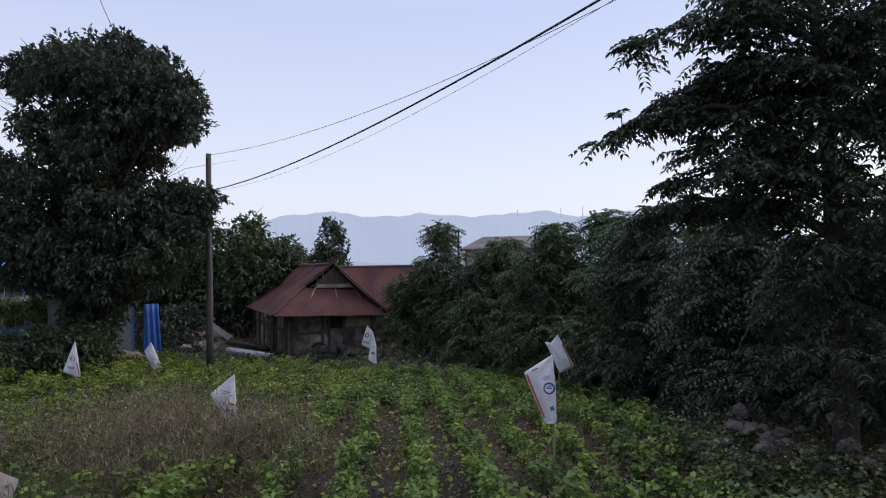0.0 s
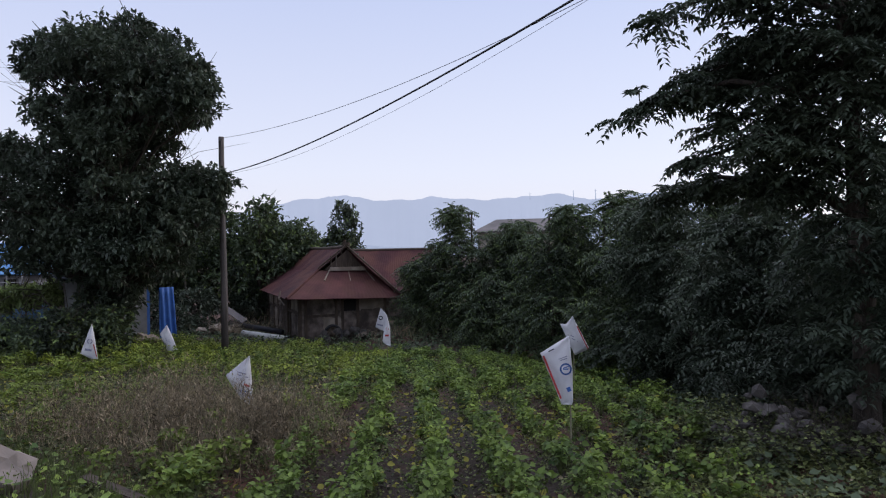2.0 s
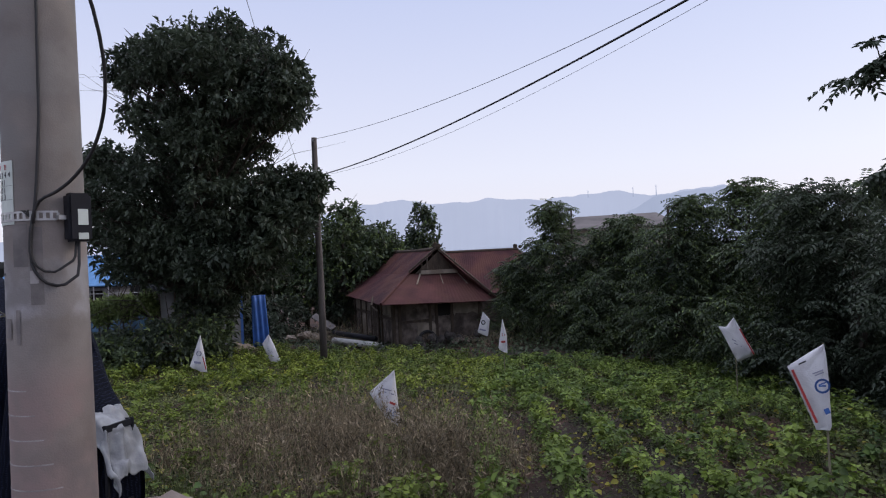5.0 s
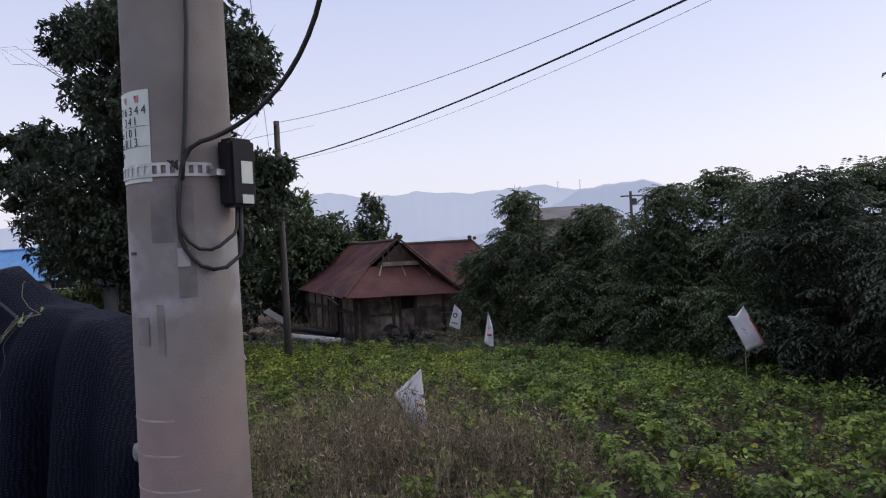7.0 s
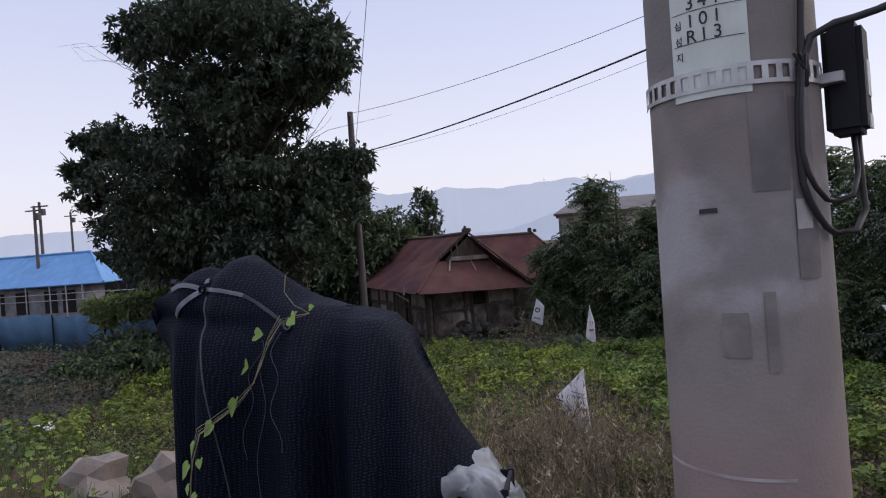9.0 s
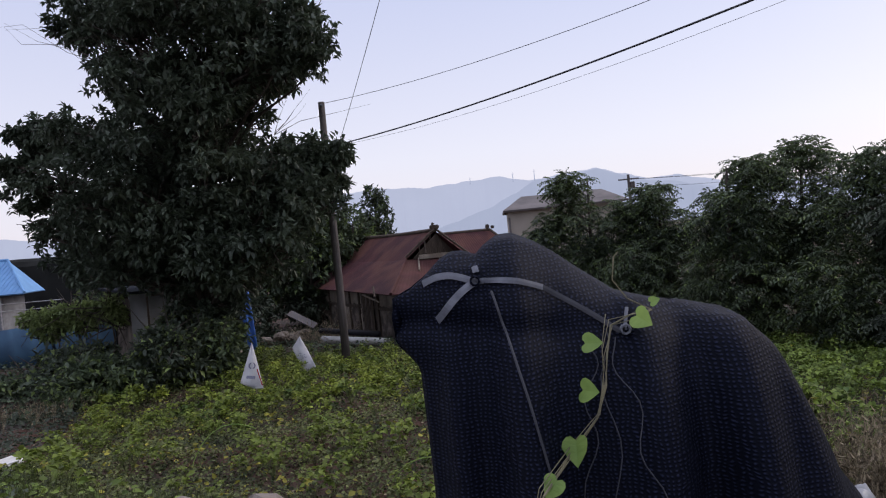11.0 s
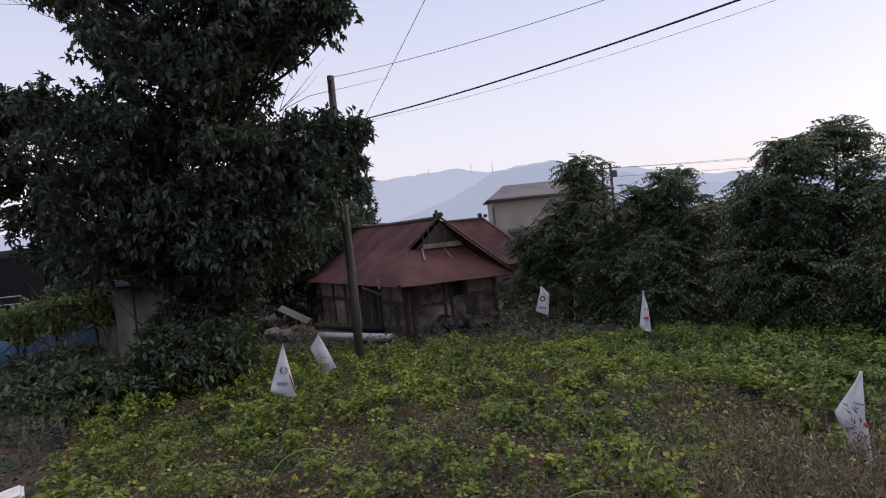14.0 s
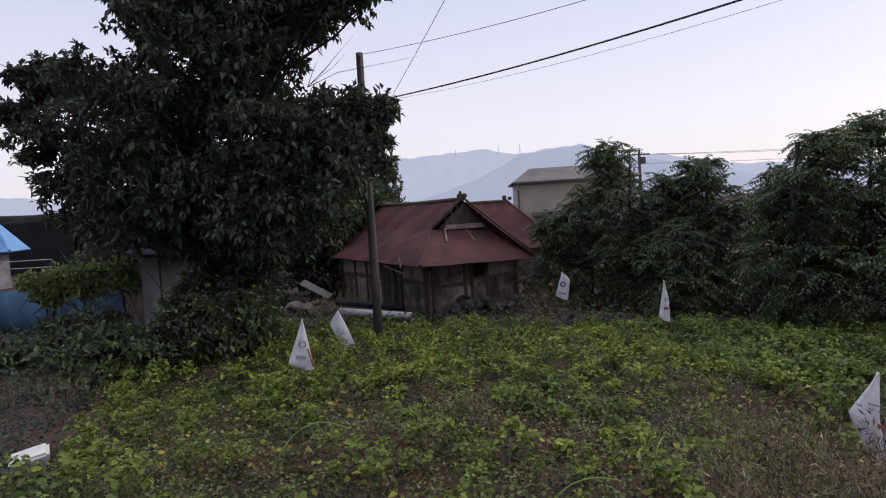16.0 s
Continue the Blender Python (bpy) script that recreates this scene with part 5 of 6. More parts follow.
flag(3.75, 8.27, 0.23, [(0, 0), (-0.36, -0.28), (-0.14, -0.66), (0.06, -0.81), (0.03, -0.4)], 25,
     [(BAR, -0.1, -0.42, 0.2, 0.03, 28, M_RED), ("text", -0.09, -0.60, 0.10, "17\ud638", 26, M_BLUEP), (BAR, -0.1, -0.30, 0.16, 0.012, 20, M_GREYP), (BAR, -0.12, -0.25, 0.14, 0.012, 20, M_GREYP)],
     label="white woven sack with red stripe and blue writing on pole")
flag(-2.37, 12.77, 0.27, [(0, 0), (-0.26, -0.69), (-0.05, -0.80), (0.13, -0.84), (0.07, -0.4)], 20,
     [("ring", -0.03, -0.40, 0.06, 0.66, 0, M_GREYP), (BAR, -0.07, -0.6, 0.15, 0.05, 12, M_GREYP), (BAR, 0.08, -0.62, 0.02, 0.3, -12, M_RED)])
flag(-2.57, 16.2, -0.12, [(0, 0), (-0.19, -0.25), (-0.05, -0.6), (0.07, -0.84), (0.31, -0.74), (0.14, -0.3)], 10,
     [(BAR, 0.03, -0.40, 0.14, 0.014, 22, M_GREYP), (BAR, 0.05, -0.46, 0.14, 0.014, 22, M_GREYP)])
flag(2.57, 20.7, -0.03, [(0, 0), (-0.21, -0.66), (-0.03, -0.72), (0.12, -0.81), (0.21, -0.25)], 5,
     [("ring", -0.0, -0.34, 0.075, 0.6, 0, M_INK), (BAR, -0.03, -0.58, 0.2, 0.05, 15, M_GREYP)])
flag(4.0, 15.9, 0.17, [(0, 0), (-0.13, -0.72), (-0.02, -0.80), (0.09, -0.84), (0.09, -0.37)], 10,
     [(BAR, 0.0, -0.55, 0.10, 0.05, 0, M_RED), ("ring", 0.01, -0.38, 0.04, 0.6, 0, M_RED)])


# ---------------- machine under black shade net ----------------
NX0, NX1 = 1.79, 3.42


def net_top(x):
    return float(np.interp(x, [1.70, 1.78, 1.85, 1.90, 1.95, 1.99, 2.03, 2.07, 2.10, 2.15, 2.20, 2.27, 2.36, 2.45, 2.54, 2.75, 2.90, 2.98, 3.05, 3.18, 3.30, 3.42], [1.55, 1.58, 1.61, 1.65, 1.70, 1.72, 1.715, 1.695, 1.725, 1.76, 1.765, 1.73, 1.67, 1.60, 1.53, 1.475, 1.44, 1.36, 1.19, 0.92, 0.74, 0.52]))


def net_base(x):
    """The top without its peaks."""
    return min(net_top(x), float(np.interp(x, [1.7, 1.9, 2.07, 2.3, 2.5, 2.6], [1.6, 1.63, 1.65, 1.57, 1.47, 1.6])))


def net_point(x, v):
    """A point of the cover: v from 0 at the front's foot over the top (0.5) to the back's foot (1)."""
    g0 = -0.05
    h = net_top(x) - g0
    a = math.pi * v
    cx_, sz = math.cos(a), math.sin(a)
    if cx_ > 0:
        w = float(np.interp(x, [1.79, 1.82, 1.88, 1.98, 2.15, 2.5, 3.1, 3.34, 3.42], [0.0, 0.09, 0.20, 0.34, 0.50, 0.56, 0.44, 0.22, 0.02]))
    else:
        w = float(np.interp(x, [1.79, 1.82, 1.88, 2.0, 2.3, 2.6, 2.8, 3.0, 3.2, 3.42], [0.0, 0.08, 0.18, 0.32, 0.45, 0.42, 0.32, 0.18, 0.10, 0.02]))
    y = float(np.interp(x, [1.8, 2.1], [3.33, 3.53])) - w * math.copysign(abs(cx_) ** (0.58 if cx_ > 0 else 0.75), cx_)
    hb = net_base(x) - g0
    z = g0 + hb * abs(sz) ** 0.62 + (h - hb) * max(0.0, 1 - 1.7 * abs(cx_) ** 0.75)
    k = 1 - min(1, (z - g0) / h)
    fold = 1.7 * (0.055 * math.sin(x * 13 + 2 * math.sin(x * 5)) + 0.03 * math.sin(x * 29 + 1.3)) * (0.35 + k)
    y += fold * (-1 if v < 0.5 else 1) * min(1, w / 0.4)
    y += 0.02 * noise.noise(Vector((x * 3, z * 2, v * 5)))
    xx = x + 0.03 * k * math.sin(v * 9) + 0.10 * max(0, min(1, (1.44 - z) / 0.09)) * max(0, (1.97 - x) / 0.25)
    y += 0.035 * math.exp(-((z - 1.50 + 0.12 * (x - 1.9)) / 0.035) ** 2) * (1 if v < 0.5 else -1) * max(0.0, min(1.0, (2.5 - x) / 0.3))
    return Vector((xx, y, z + 0.012 * noise.noise(Vector((x * 6, v * 20, 2)))))


cover = tagged(empty("covered_machine", (2.6, 3.6, 0)), "machine wrapped in black shade net with grey straps beside road", "covered machine")
CO = Vector(cover.location)
bm = bmesh.new()
us, vs_ = 110, 90
grid = [[bm.verts.new(net_point(NX0 + (NX1 - NX0) * i / us, j / vs_) - CO) for j in range(vs_ + 1)] for i in range(us + 1)]
for i in range(us):
    for j in range(vs_):
        bm.faces.new((grid[i][j], grid[i + 1][j], grid[i + 1][j + 1], grid[i][j + 1]))
net = part("net_cover", bm, M_NET, cover, "black woven shade net", True)
# knitted ribs of the net: a fine relief
nn, ln = M_NET.node_tree.nodes, M_NET.node_tree.links
cn = nn.new("ShaderNodeTexCoord")
w1, w2 = nn.new("ShaderNodeTexWave"), nn.new("ShaderNodeTexWave")
w1.inputs["Scale"].default_value, w2.inputs["Scale"].default_value = 21, 27
w1.inputs["Distortion"].default_value, w2.inputs["Distortion"].default_value = 6, 5
w1.inputs["Detail"].default_value, w2.inputs["Detail"].default_value = 3, 3
w1.bands_direction, w2.bands_direction = "X", "Z"
mu = nn.new("ShaderNodeMath")
mu.operation = "MULTIPLY"
bu = nn.new("ShaderNodeBump")
bu.inputs["Strength"].default_value, bu.inputs["Distance"].default_value = 0.6, 0.003
ln.new(cn.outputs["Object"], w1.inputs[0])
ln.new(cn.outputs["Object"], w2.inputs[0])
ln.new(w1.outputs["Fac"], mu.inputs[0])
ln.new(w2.outputs["Fac"], mu.inputs[1])
ln.new(mu.outputs[0], bu.inputs["Height"])
ln.new(bu.outputs[0], nn["Principled BSDF"].inputs["Normal"])
rn = nn.new("ShaderNodeValToRGB")
rn.color_ramp.elements[0].position, rn.color_ramp.elements[1].position = 0.35, 0.9
rn.color_ramp.elements[0].color, rn.color_ramp.elements[1].color = (0.0015, 0.0025, 0.007, 1), (0.016, 0.020, 0.042, 1)
ln.new(mu.outputs[0], rn.inputs[0])
ln.new(rn.outputs[0], nn["Principled BSDF"].inputs["Base Color"])


def strap(path, w, name, material, label=""):
    bm = bmesh.new()
    rows = []
    ps = [Vector(p) for p in path]
    for i, p in enumerate(ps):
        d = (ps[min(i + 1, len(ps) - 1)] - ps[max(0, i - 1)]).normalized()
        side_ = d.cross(Vector((0, -1, 0.35))).normalized() * w / 2
        rows.append([bm.verts.new(q - CO) for q in (p - side_, p + Vector((0, -0.001, 0.001)), p + side_)])
    for a, c in zip(rows, rows[1:]):
        for j in range(2):
            bm.faces.new((a[j], c[j], c[j + 1], a[j + 1]))
    ob = part(name, bm, material, cover, label)
    so = ob.modifiers.new("thick", "SOLIDIFY")
    so.thickness = 0.002


def on_net(x, v, out=0.012):
    p = net_point(x, v)
    return p + Vector((0, -1, 0.6)).normalized() * out


def net_line(a, b, n=14, out=0.005, sag=0.0):
    return [on_net(a[0] + (b[0] - a[0]) * k / n, a[1] + (b[1] - a[1]) * k / n + sag * math.sin(math.pi * k / n), out) for k in range(n + 1)]




def vz(x, z):
    """The cover's v at the front at height z."""
    return math.asin(max(0.0, min(1.0, (z + 0.05) / (net_base(x) + 0.05))) ** (1 / 0.62)) / math.pi


def k_at(x, z):
    return (x, vz(x, z))


KA, KB = k_at(2.07, 1.60), k_at(2.51, 1.42)
strap(net_line(k_at(1.90, 1.605), KA, out=0.012), 0.022, "strap", M_STRAP, "pale grey tie strap")
strap(net_line(k_at(1.94, 1.50), KA, out=0.014), 0.024, "strap", M_STRAP, "pale grey tie strap")
strap(net_line(k_at(2.07, 1.63), (2.075, 0.42), out=0.012), 0.020, "strap", M_STRAP, "pale grey tie strap")
strap(net_line(KA, k_at(2.28, 1.53), out=0.012), 0.018, "strap", M_STRAP, "pale grey tie strap")
strap(net_line(k_at(2.28, 1.53), KB, out=0.012), 0.016, "strap", M_CORD, "dark grey tie strap")
strap(net_line(KB, (2.53, 0.42), out=0.010), 0.010, "strap", M_STRAP, "pale grey tie strap")
strap(net_line(k_at(2.12, 1.56), k_at(2.28, 0.7), 20, out=0.012), 0.006, "strap", M_CORD, "dark cord down the net")
for k, (a, c) in enumerate(((k_at(2.40, 1.38), k_at(2.33, 0.9)), (k_at(2.44, 1.42), k_at(2.40, 0.62)), (k_at(2.46, 1.40), k_at(2.52, 0.95)))):
    bm = bmesh.new()
    pts = net_line(a, c, 16, 0.016)
    tube(bm, [p - CO + Vector((0.02 * math.sin(i * 0.8 + k), 0, 0)) for i, p in enumerate(pts)], 0.0018, 6)
    part("cord", bm, M_CORD, cover)
for a in (KA, KB):
    bm = bmesh.new()
    c = on_net(*a, 0.02) - CO
    for q in range(3):
        r = [c + Vector((0.014 * math.cos(t + q), 0.006 * q - 0.01, 0.014 * math.sin(t + q))) for t in np.linspace(0, 6.2, 10)]
        tube(bm, r, 0.0035, 6)
    part("knot", bm, M_NET if a is KA else M_STRAP, cover)

# vine on the cover
vine = tagged(empty("vine", tuple(on_net(2.5, 0.36))), "climbing vine with heart-shaped leaves on the black cover", "climbing plant")
VO = Vector(vine.location)
bm = bmesh.new()
rngv = random.Random(8)
VPATH = [(2.60, 1.475), (2.53, 1.46), (2.47, 1.42), (2.44, 1.36), (2.42, 1.28), (2.38, 1.20), (2.30, 1.12), (2.20, 1.04), (2.17, 0.93), (2.15, 0.84), (2.16, 0.74)]
stem1 = [on_net(*k_at(x, z), 0.03) for x, z in VPATH]
tube(bm, [p - VO for p in stem1], 0.003, 6)
for q in range(3):
    st = [on_net(*k_at(x + 0.012 * math.sin(i * 1.3 + q * 2), z + 0.01 * q), 0.03) for i, (x, z) in enumerate(VPATH[q % 3:8 + q % 4])]
    tube(bm, [p - VO for p in st], 0.0014, 5)
a_ = on_net(*k_at(2.60, 1.475), 0.03)
tube(bm, [a_ - VO + Vector(q) for q in ((0, 0, 0), (-0.07, 0, 0.04), (-0.11, 0, 0.10), (-0.10, 0, 0.17), (-0.085, 0, 0.185))], 0.0022, 5)
part("stem", bm, M_STEM, vine)


def heart_leaf(at, way, nrm, size):
    way, nrm = Vector(way).normalized(), Vector(nrm).normalized()
    way = (way - nrm * way.dot(nrm)).normalized()
    sd = nrm.cross(way).normalized()
    outline = [(0, 0), (-0.17, 0.20), (-0.15, 0.40), (0.0, 0.54), (0.22, 0.57), (0.45, 0.48), (0.70, 0.28), (1.0, 0.0)]
    bm = bmesh.new()
    mid = [bm.verts.new(at + way * x * size - nrm * 0.02 * size) for x in (0, 0.2, 0.45, 0.7, 1.0)]
    for sg in (-1, 1):
        o_ = [bm.verts.new(at + way * x * size + sd * sg * y * size + nrm * (0.16 * y * size * (1 + 0.4 * math.sin(7 * x)))) for x, y in outline[1:7]]
        fs = [(mid[0], o_[0], o_[1]), (mid[0], o_[1], o_[2]), (mid[0], o_[2], mid[1]), (mid[1], o_[2], o_[3]), (mid[1], o_[3], mid[2]), (mid[2], o_[3], o_[4]), (mid[2], o_[4], mid[3]), (mid[3], o_[4], o_[5]), (mid[3], o_[5], mid[4])]
        for f in fs:
            bm.faces.new(f if sg < 0 else f[::-1])
    part("leaf", bm, M_VINELEAF, vine)


for k, (x, z, sz, a) in enumerate(((2.54, 1.46, 0.062, -35), (2.38, 1.39, 0.055, -5), (2.35, 1.27, 0.062, -10), (2.31, 1.14, 0.075, -85), (2.24, 1.06, 0.06, -130), (2.19, 1.00, 0.055, -100), (2.15, 0.90, 0.065, -120), (2.60, 1.485, 0.03, 20), (2.14, 0.82, 0.05, -60), (2.20, 0.80, 0.045, -110), (2.21, 0.93, 0.04, -70))):
    p = on_net(*k_at(x, z), 0.05) - VO
    a = radians(a)
    heart_leaf(p, (math.cos(a), -0.25, math.sin(a)), (-0.55 + 0.25 * math.sin(k * 2.1), -0.65, 0.35), sz)

# white plastic sheet and black crate next to the cover
bm = bmesh.new()
for z in (0.15, 0.75):
    for yy in (-0.19, 0.19):
        box(bm, 0, yy, z, 0.34, 0.02, 0.05)
    for xx in (-0.16, 0.16):
        box(bm, xx, 0, z, 0.02, 0.38, 0.05)
for xx in (-0.16, 0.0, 0.16):
    for yy in (-0.19, 0.19):
        box(bm, xx, yy, 0.38, 0.03, 0.025, 0.80)
box(bm, 0, 0, 0.04, 0.32, 0.38, 0.02)
cr = tagged(part("crate", bm, M_BLACK), "black plastic crate standing by the covered machine", "crate")
cr.matrix_basis = Matrix.LocRotScale((3.27, 3.36, 0.0), None, Vector((0.8, 0.68, 0.92)))
bm = bmesh.new()
rows = []
for i in range(57):
    u = i / 56
    row = []
    for j in range(41):
        v = j / 40
        su, sv = u * 0.62 - 0.12, v * 0.6 - 0.3
        x = min(su, 0.17)
        over = max(0.0, su - 0.17)
        z = 0.76 - over * min(1.0, 0.35 + over * 4) - 0.1 * (x / 0.17) ** 2
        x += over * 0.32
        hang = max(0.0, abs(sv) - 0.15)
        y = math.copysign(min(abs(sv), 0.15) + 0.14 * hang, sv)
        z -= hang * (0.55 if sv > 0 else 0.75)
        q = Vector((su * 4, sv * 4, 3.1))
        cr1 = abs(noise.noise(q * 1.3)) + 0.5 * abs(noise.noise(q * 3.1)) + 0.25 * abs(noise.noise(q * 6.5))
        z += 0.085 * cr1
        x += 0.05 * noise.noise(q * 2 + Vector((7, 0, 0))) + 0.03 * math.sin(sv * 31 + su * 9) * min(1, max(0.0, su - 0.12) * 5)
        y += 0.04 * noise.noise(q * 2 + Vector((0, 9, 0)))
        row.append(bm.verts.new((x, y, max(z, 0.02))))
    rows.append(row)
for r0, r1 in zip(rows, rows[1:]):
    for j in range(40):
        bm.faces.new((r0[j], r0[j + 1], r1[j + 1], r1[j]))
ps_ = tagged(part("plastic_sheet", bm, M_PLASTIC, smooth=True), "crumpled white plastic sheet draped over a black crate", "plastic sheet")
ps_.location = (3.22, 3.36, 0.0)
so = ps_.modifiers.new("thick", "SOLIDIFY")
so.thickness = 0.004


# ---------------- stones ----------------
def stone(x, y, z, r, seed, material=M_ROCK, name="stone", label="rough grey field stone on a pile", group="stones in the pile", flat=0.75, category="stone"):
    rr = random.Random(seed)
    bm = bmesh.new()
    bmesh.ops.create_icosphere(bm, subdivisions=1 if r < 0.15 else 2, radius=r)
    sx, sy = rr.uniform(0.8, 1.3), rr.uniform(0.8, 1.2)
    o_ = Vector((rr.uniform(0, 50), 0, 0))
    for v in bm.verts:
        c = v.co / r
        k = 1 + 0.62 * noise.noise(c * 1.5 + o_)
        v.co = Vector((c.x * sx, c.y * sy, c.z * flat)) * r * k
    ob = part(name, bm, material)
    ob.matrix_basis = pose(x, y, z, rr.uniform(-20, 20), rr.uniform(-20, 20), rr.uniform(0, 360))
    return tagged(ob, label, category, group)


rr = random.Random(3)
for k in range(120):
    t = rr.random() ** 1.1
    cx, cy = 10.9 + 1.5 * t, 8.1 - 1.0 * t
    x, y = cx + rr.gauss(0, 0.36), cy + rr.gauss(0, 0.32)
    d = math.hypot((x - cx), (y - cy))
    r = rr.uniform(0.045, 0.13)
    stone(x, y, gz(x, y) + r * 0.3 + max(0, 0.85 - d * 0.9) * rr.random(), r, k)
stone(3.3, 2.9, -0.12, 0.2, 201, M_ROCKB, "boulder", "tan boulder at the road's edge", "boulders by the road", 0.9)
stone(3.64, 3.48, -0.04, 0.33, 202, M_ROCKB, "boulder", "flat grey boulder at the road's edge", "boulders by the road", 0.6)
stone(0.55, 5.1, 0.10, 0.24, 206, M_ROCKB, "boulder", "tan boulder beside the covered machine", "boulders by the road", 0.9)
stone(-0.1, 5.2, 0.06, 0.25, 207, M_ROCKB, "boulder", "tan boulder beside the covered machine", "boulders by the road", 0.9)
stone(1.62, 3.25, 0.02, 0.26, 203, M_ROCKB, "boulder", "tan boulder beside the covered machine", "boulders by the road", 0.9)
stone(1.2, 3.75, -0.12, 0.24, 204, M_ROCKB, "boulder", "tan boulder beside the covered machine", "boulders by the road", 0.85)
stone(1.85, 2.85, 0.05, 0.2, 205, M_ROCKB, "boulder", "tan boulder beside the covered machine", "boulders by the road", 0.85)
bm = bmesh.new()
box(bm, 0, 0, 0, 1.1, 0.12, 0.05, bevel=0.01)
pl = tagged(part("plank", bm, M_TIMBER), "old dark wooden plank lying at the field's edge", "plank")
pl.matrix_basis = pose(4.75, 3.7, gz(4.75, 3.7) + 0.10, 2, 6, -20)

# foam box lid and tub at the left
bm = bmesh.new()
box(bm, 0, 0, 0, 0.42, 0.3, 0.17, bevel=0.03)
bmesh.ops.scale(bm, vec=(0.9, 0.9, 1), verts=[v for v in bm.verts if v.co.z < 0])
fb = tagged(part("foam_box", bm, M_FOAM), "white foam box lying among the weeds", "box")
fb.matrix_basis = pose(-4.9, 9.9, gz(-4.9, 9.9) + 0.08, 12, -10, 30)

# pipe and rubble by the house
bm = bmesh.new()
n = 24
a, c = Vector((-1.72, 22.75, -1.36)), Vector((-4.4, 24.7, -1.36))
d = (c - a).normalized()
s1 = d.cross(Vector((0, 0, 1))).normalized()
s2 = s1.cross(d)
rings = []
for p, r in ((a, 0.108), (a, 0.135), (a + d * 0.02, 0.128), (a + d * 0.2, 0.125), (c, 0.125), (c, 0.108), (a + d * 0.01, 0.106)):
    rings.append([bm.verts.new(p + r * (math.cos(2 * math.pi * j / n) * s1 + math.sin(2 * math.pi * j / n) * s2)) for j in range(n)])
for r0, r1 in zip(rings, rings[1:]):
    for j in range(n):
        bm.faces.new((r0[j], r0[(j + 1) % n], r1[(j + 1) % n], r1[j]))
tagged(part("pipe", bm, M_PVC, smooth=True), "long white plastic pipe lying by the farmhouse", "pipe")
bm = bmesh.new()
tube(bm, [(-2.1, 23.3, -1.15), (-4.6, 25.2, -1.1)], 0.1, 12)
tagged(part("pipe", bm, M_BLACK, smooth=True), "dark pipe lying behind a white one", "pipe")
rr = random.Random(9)
for k in range(16):
    x, y = -6.1 + rr.gauss(0, 0.55), 26.3 + rr.gauss(0, 0.5)
    stone(x, y, gz(x, y) + rr.uniform(0.05, 0.5), rr.uniform(0.14, 0.3), 300 + k, M_LIME, "rubble", "pale concrete rubble by the farmhouse", "rubble by the farmhouse", 0.5, "rubble")
for k, (x, y, r) in enumerate(((-5.6, 19.6, 0.28), (-5.35, 19.9, 0.2), (-5.75, 20.3, 0.24), (-5.2, 19.3, 0.16))):
    stone(x, y, gz(x, y) + 0.2, r, 330 + k, M_LIME, "rubble", "pale concrete lump beside the shed", "rubble by the shed", 0.8, "rubble")
bm = bmesh.new()
box(bm, 0, 0, 0, 1.3, 0.3, 0.03)
sh = tagged(part("sheet", bm, M_SLATE), "grey board leaning on rubble", "board")
sh.matrix_basis = pose(-5.6, 26.4, -0.75, 30, 25, -20)

# dry brush heap at the left of the house
def twig_heap(name, label, cx, cy, r, h, n, seed, material=M_DRY, rad=0.006):
    rr = np.random.RandomState(seed)
    bm = bmesh.new()
    for k in range(n):
        x, y = cx + rr.randn() * r * 0.5, cy + rr.randn() * r * 0.5
        z = gz(x, y) + rr.rand() * h * 0.4
        d = Vector((rr.randn(), rr.randn(), 0.6 + rr.rand())).normalized() * h * (0.5 + 0.7 * rr.rand())
        p = Vector((x, y, z))
        tube(bm, [p, p + d * 0.5 + Vector(rr.randn(3) * 0.05), p + d + Vector(rr.randn(3) * 0.08)], [rad, rad * 0.7, rad * 0.3], 3, False)
    return tagged(part(name, bm, material), label, "brush", kind="stuff")


twig_heap("brush_heap", "tangled dry brush beside the farmhouse", -4.6, 25.3, 1.4, 0.9, 260, 5)
twig_heap("brush_heap", "dry brush at the farmhouse corner", 2.6, 24.4, 1.4, 0.6, 200, 6)
twig_heap("brush_heap", "tangled dead twigs over the stone pile", 12.1, 7.4, 1.2, 0.8, 240, 7, M_BARK, 0.005)

# old wheel leaning on the front wall, crumpled sheet beside it
def old_wheel():
    p = MF @ Vector((1.25, -0.22, 0))
    b = tagged(empty("wheel", (p.x, p.y, gz(p.x, p.y) + 0.32)), "old dark rubber wheel leaning on the mud wall", "wheel")
    m = MF.to_3x3().to_4x4() @ Matrix.Rotation(radians(-12), 4, "X")
    ring = [m @ Vector((0.34 * math.cos(a), 0, 0.34 * math.sin(a))) for a in np.linspace(0, 2 * math.pi, 33)]
    bm = bmesh.new()
    tube(bm, ring, 0.055, 10)
    part("tyre", bm, M_RUBBER, b, "worn black tyre", True)
    bm = bmesh.new()
    tube(bm, [m @ Vector((0.27 * math.cos(a), 0, 0.27 * math.sin(a))) for a in np.linspace(0, 2 * math.pi, 29)], 0.018, 8)
    part("rim", bm, M_TIMBER, b)
    bm = bmesh.new()
    tube(bm, [m @ Vector((0, -0.07, 0)), m @ Vector((0, 0.07, 0))], 0.05, 12)
    part("hub", bm, M_TIMBER, b)
    for q in range(8):
        bm = bmesh.new()
        a = math.pi * q / 4
        tube(bm, [m @ Vector((0.04 * math.cos(a), 0, 0.04 * math.sin(a))), m @ Vector((0.27 * math.cos(a), 0, 0.27 * math.sin(a)))], 0.009, 6)
        part("spoke", bm, M_TIMBER, b)


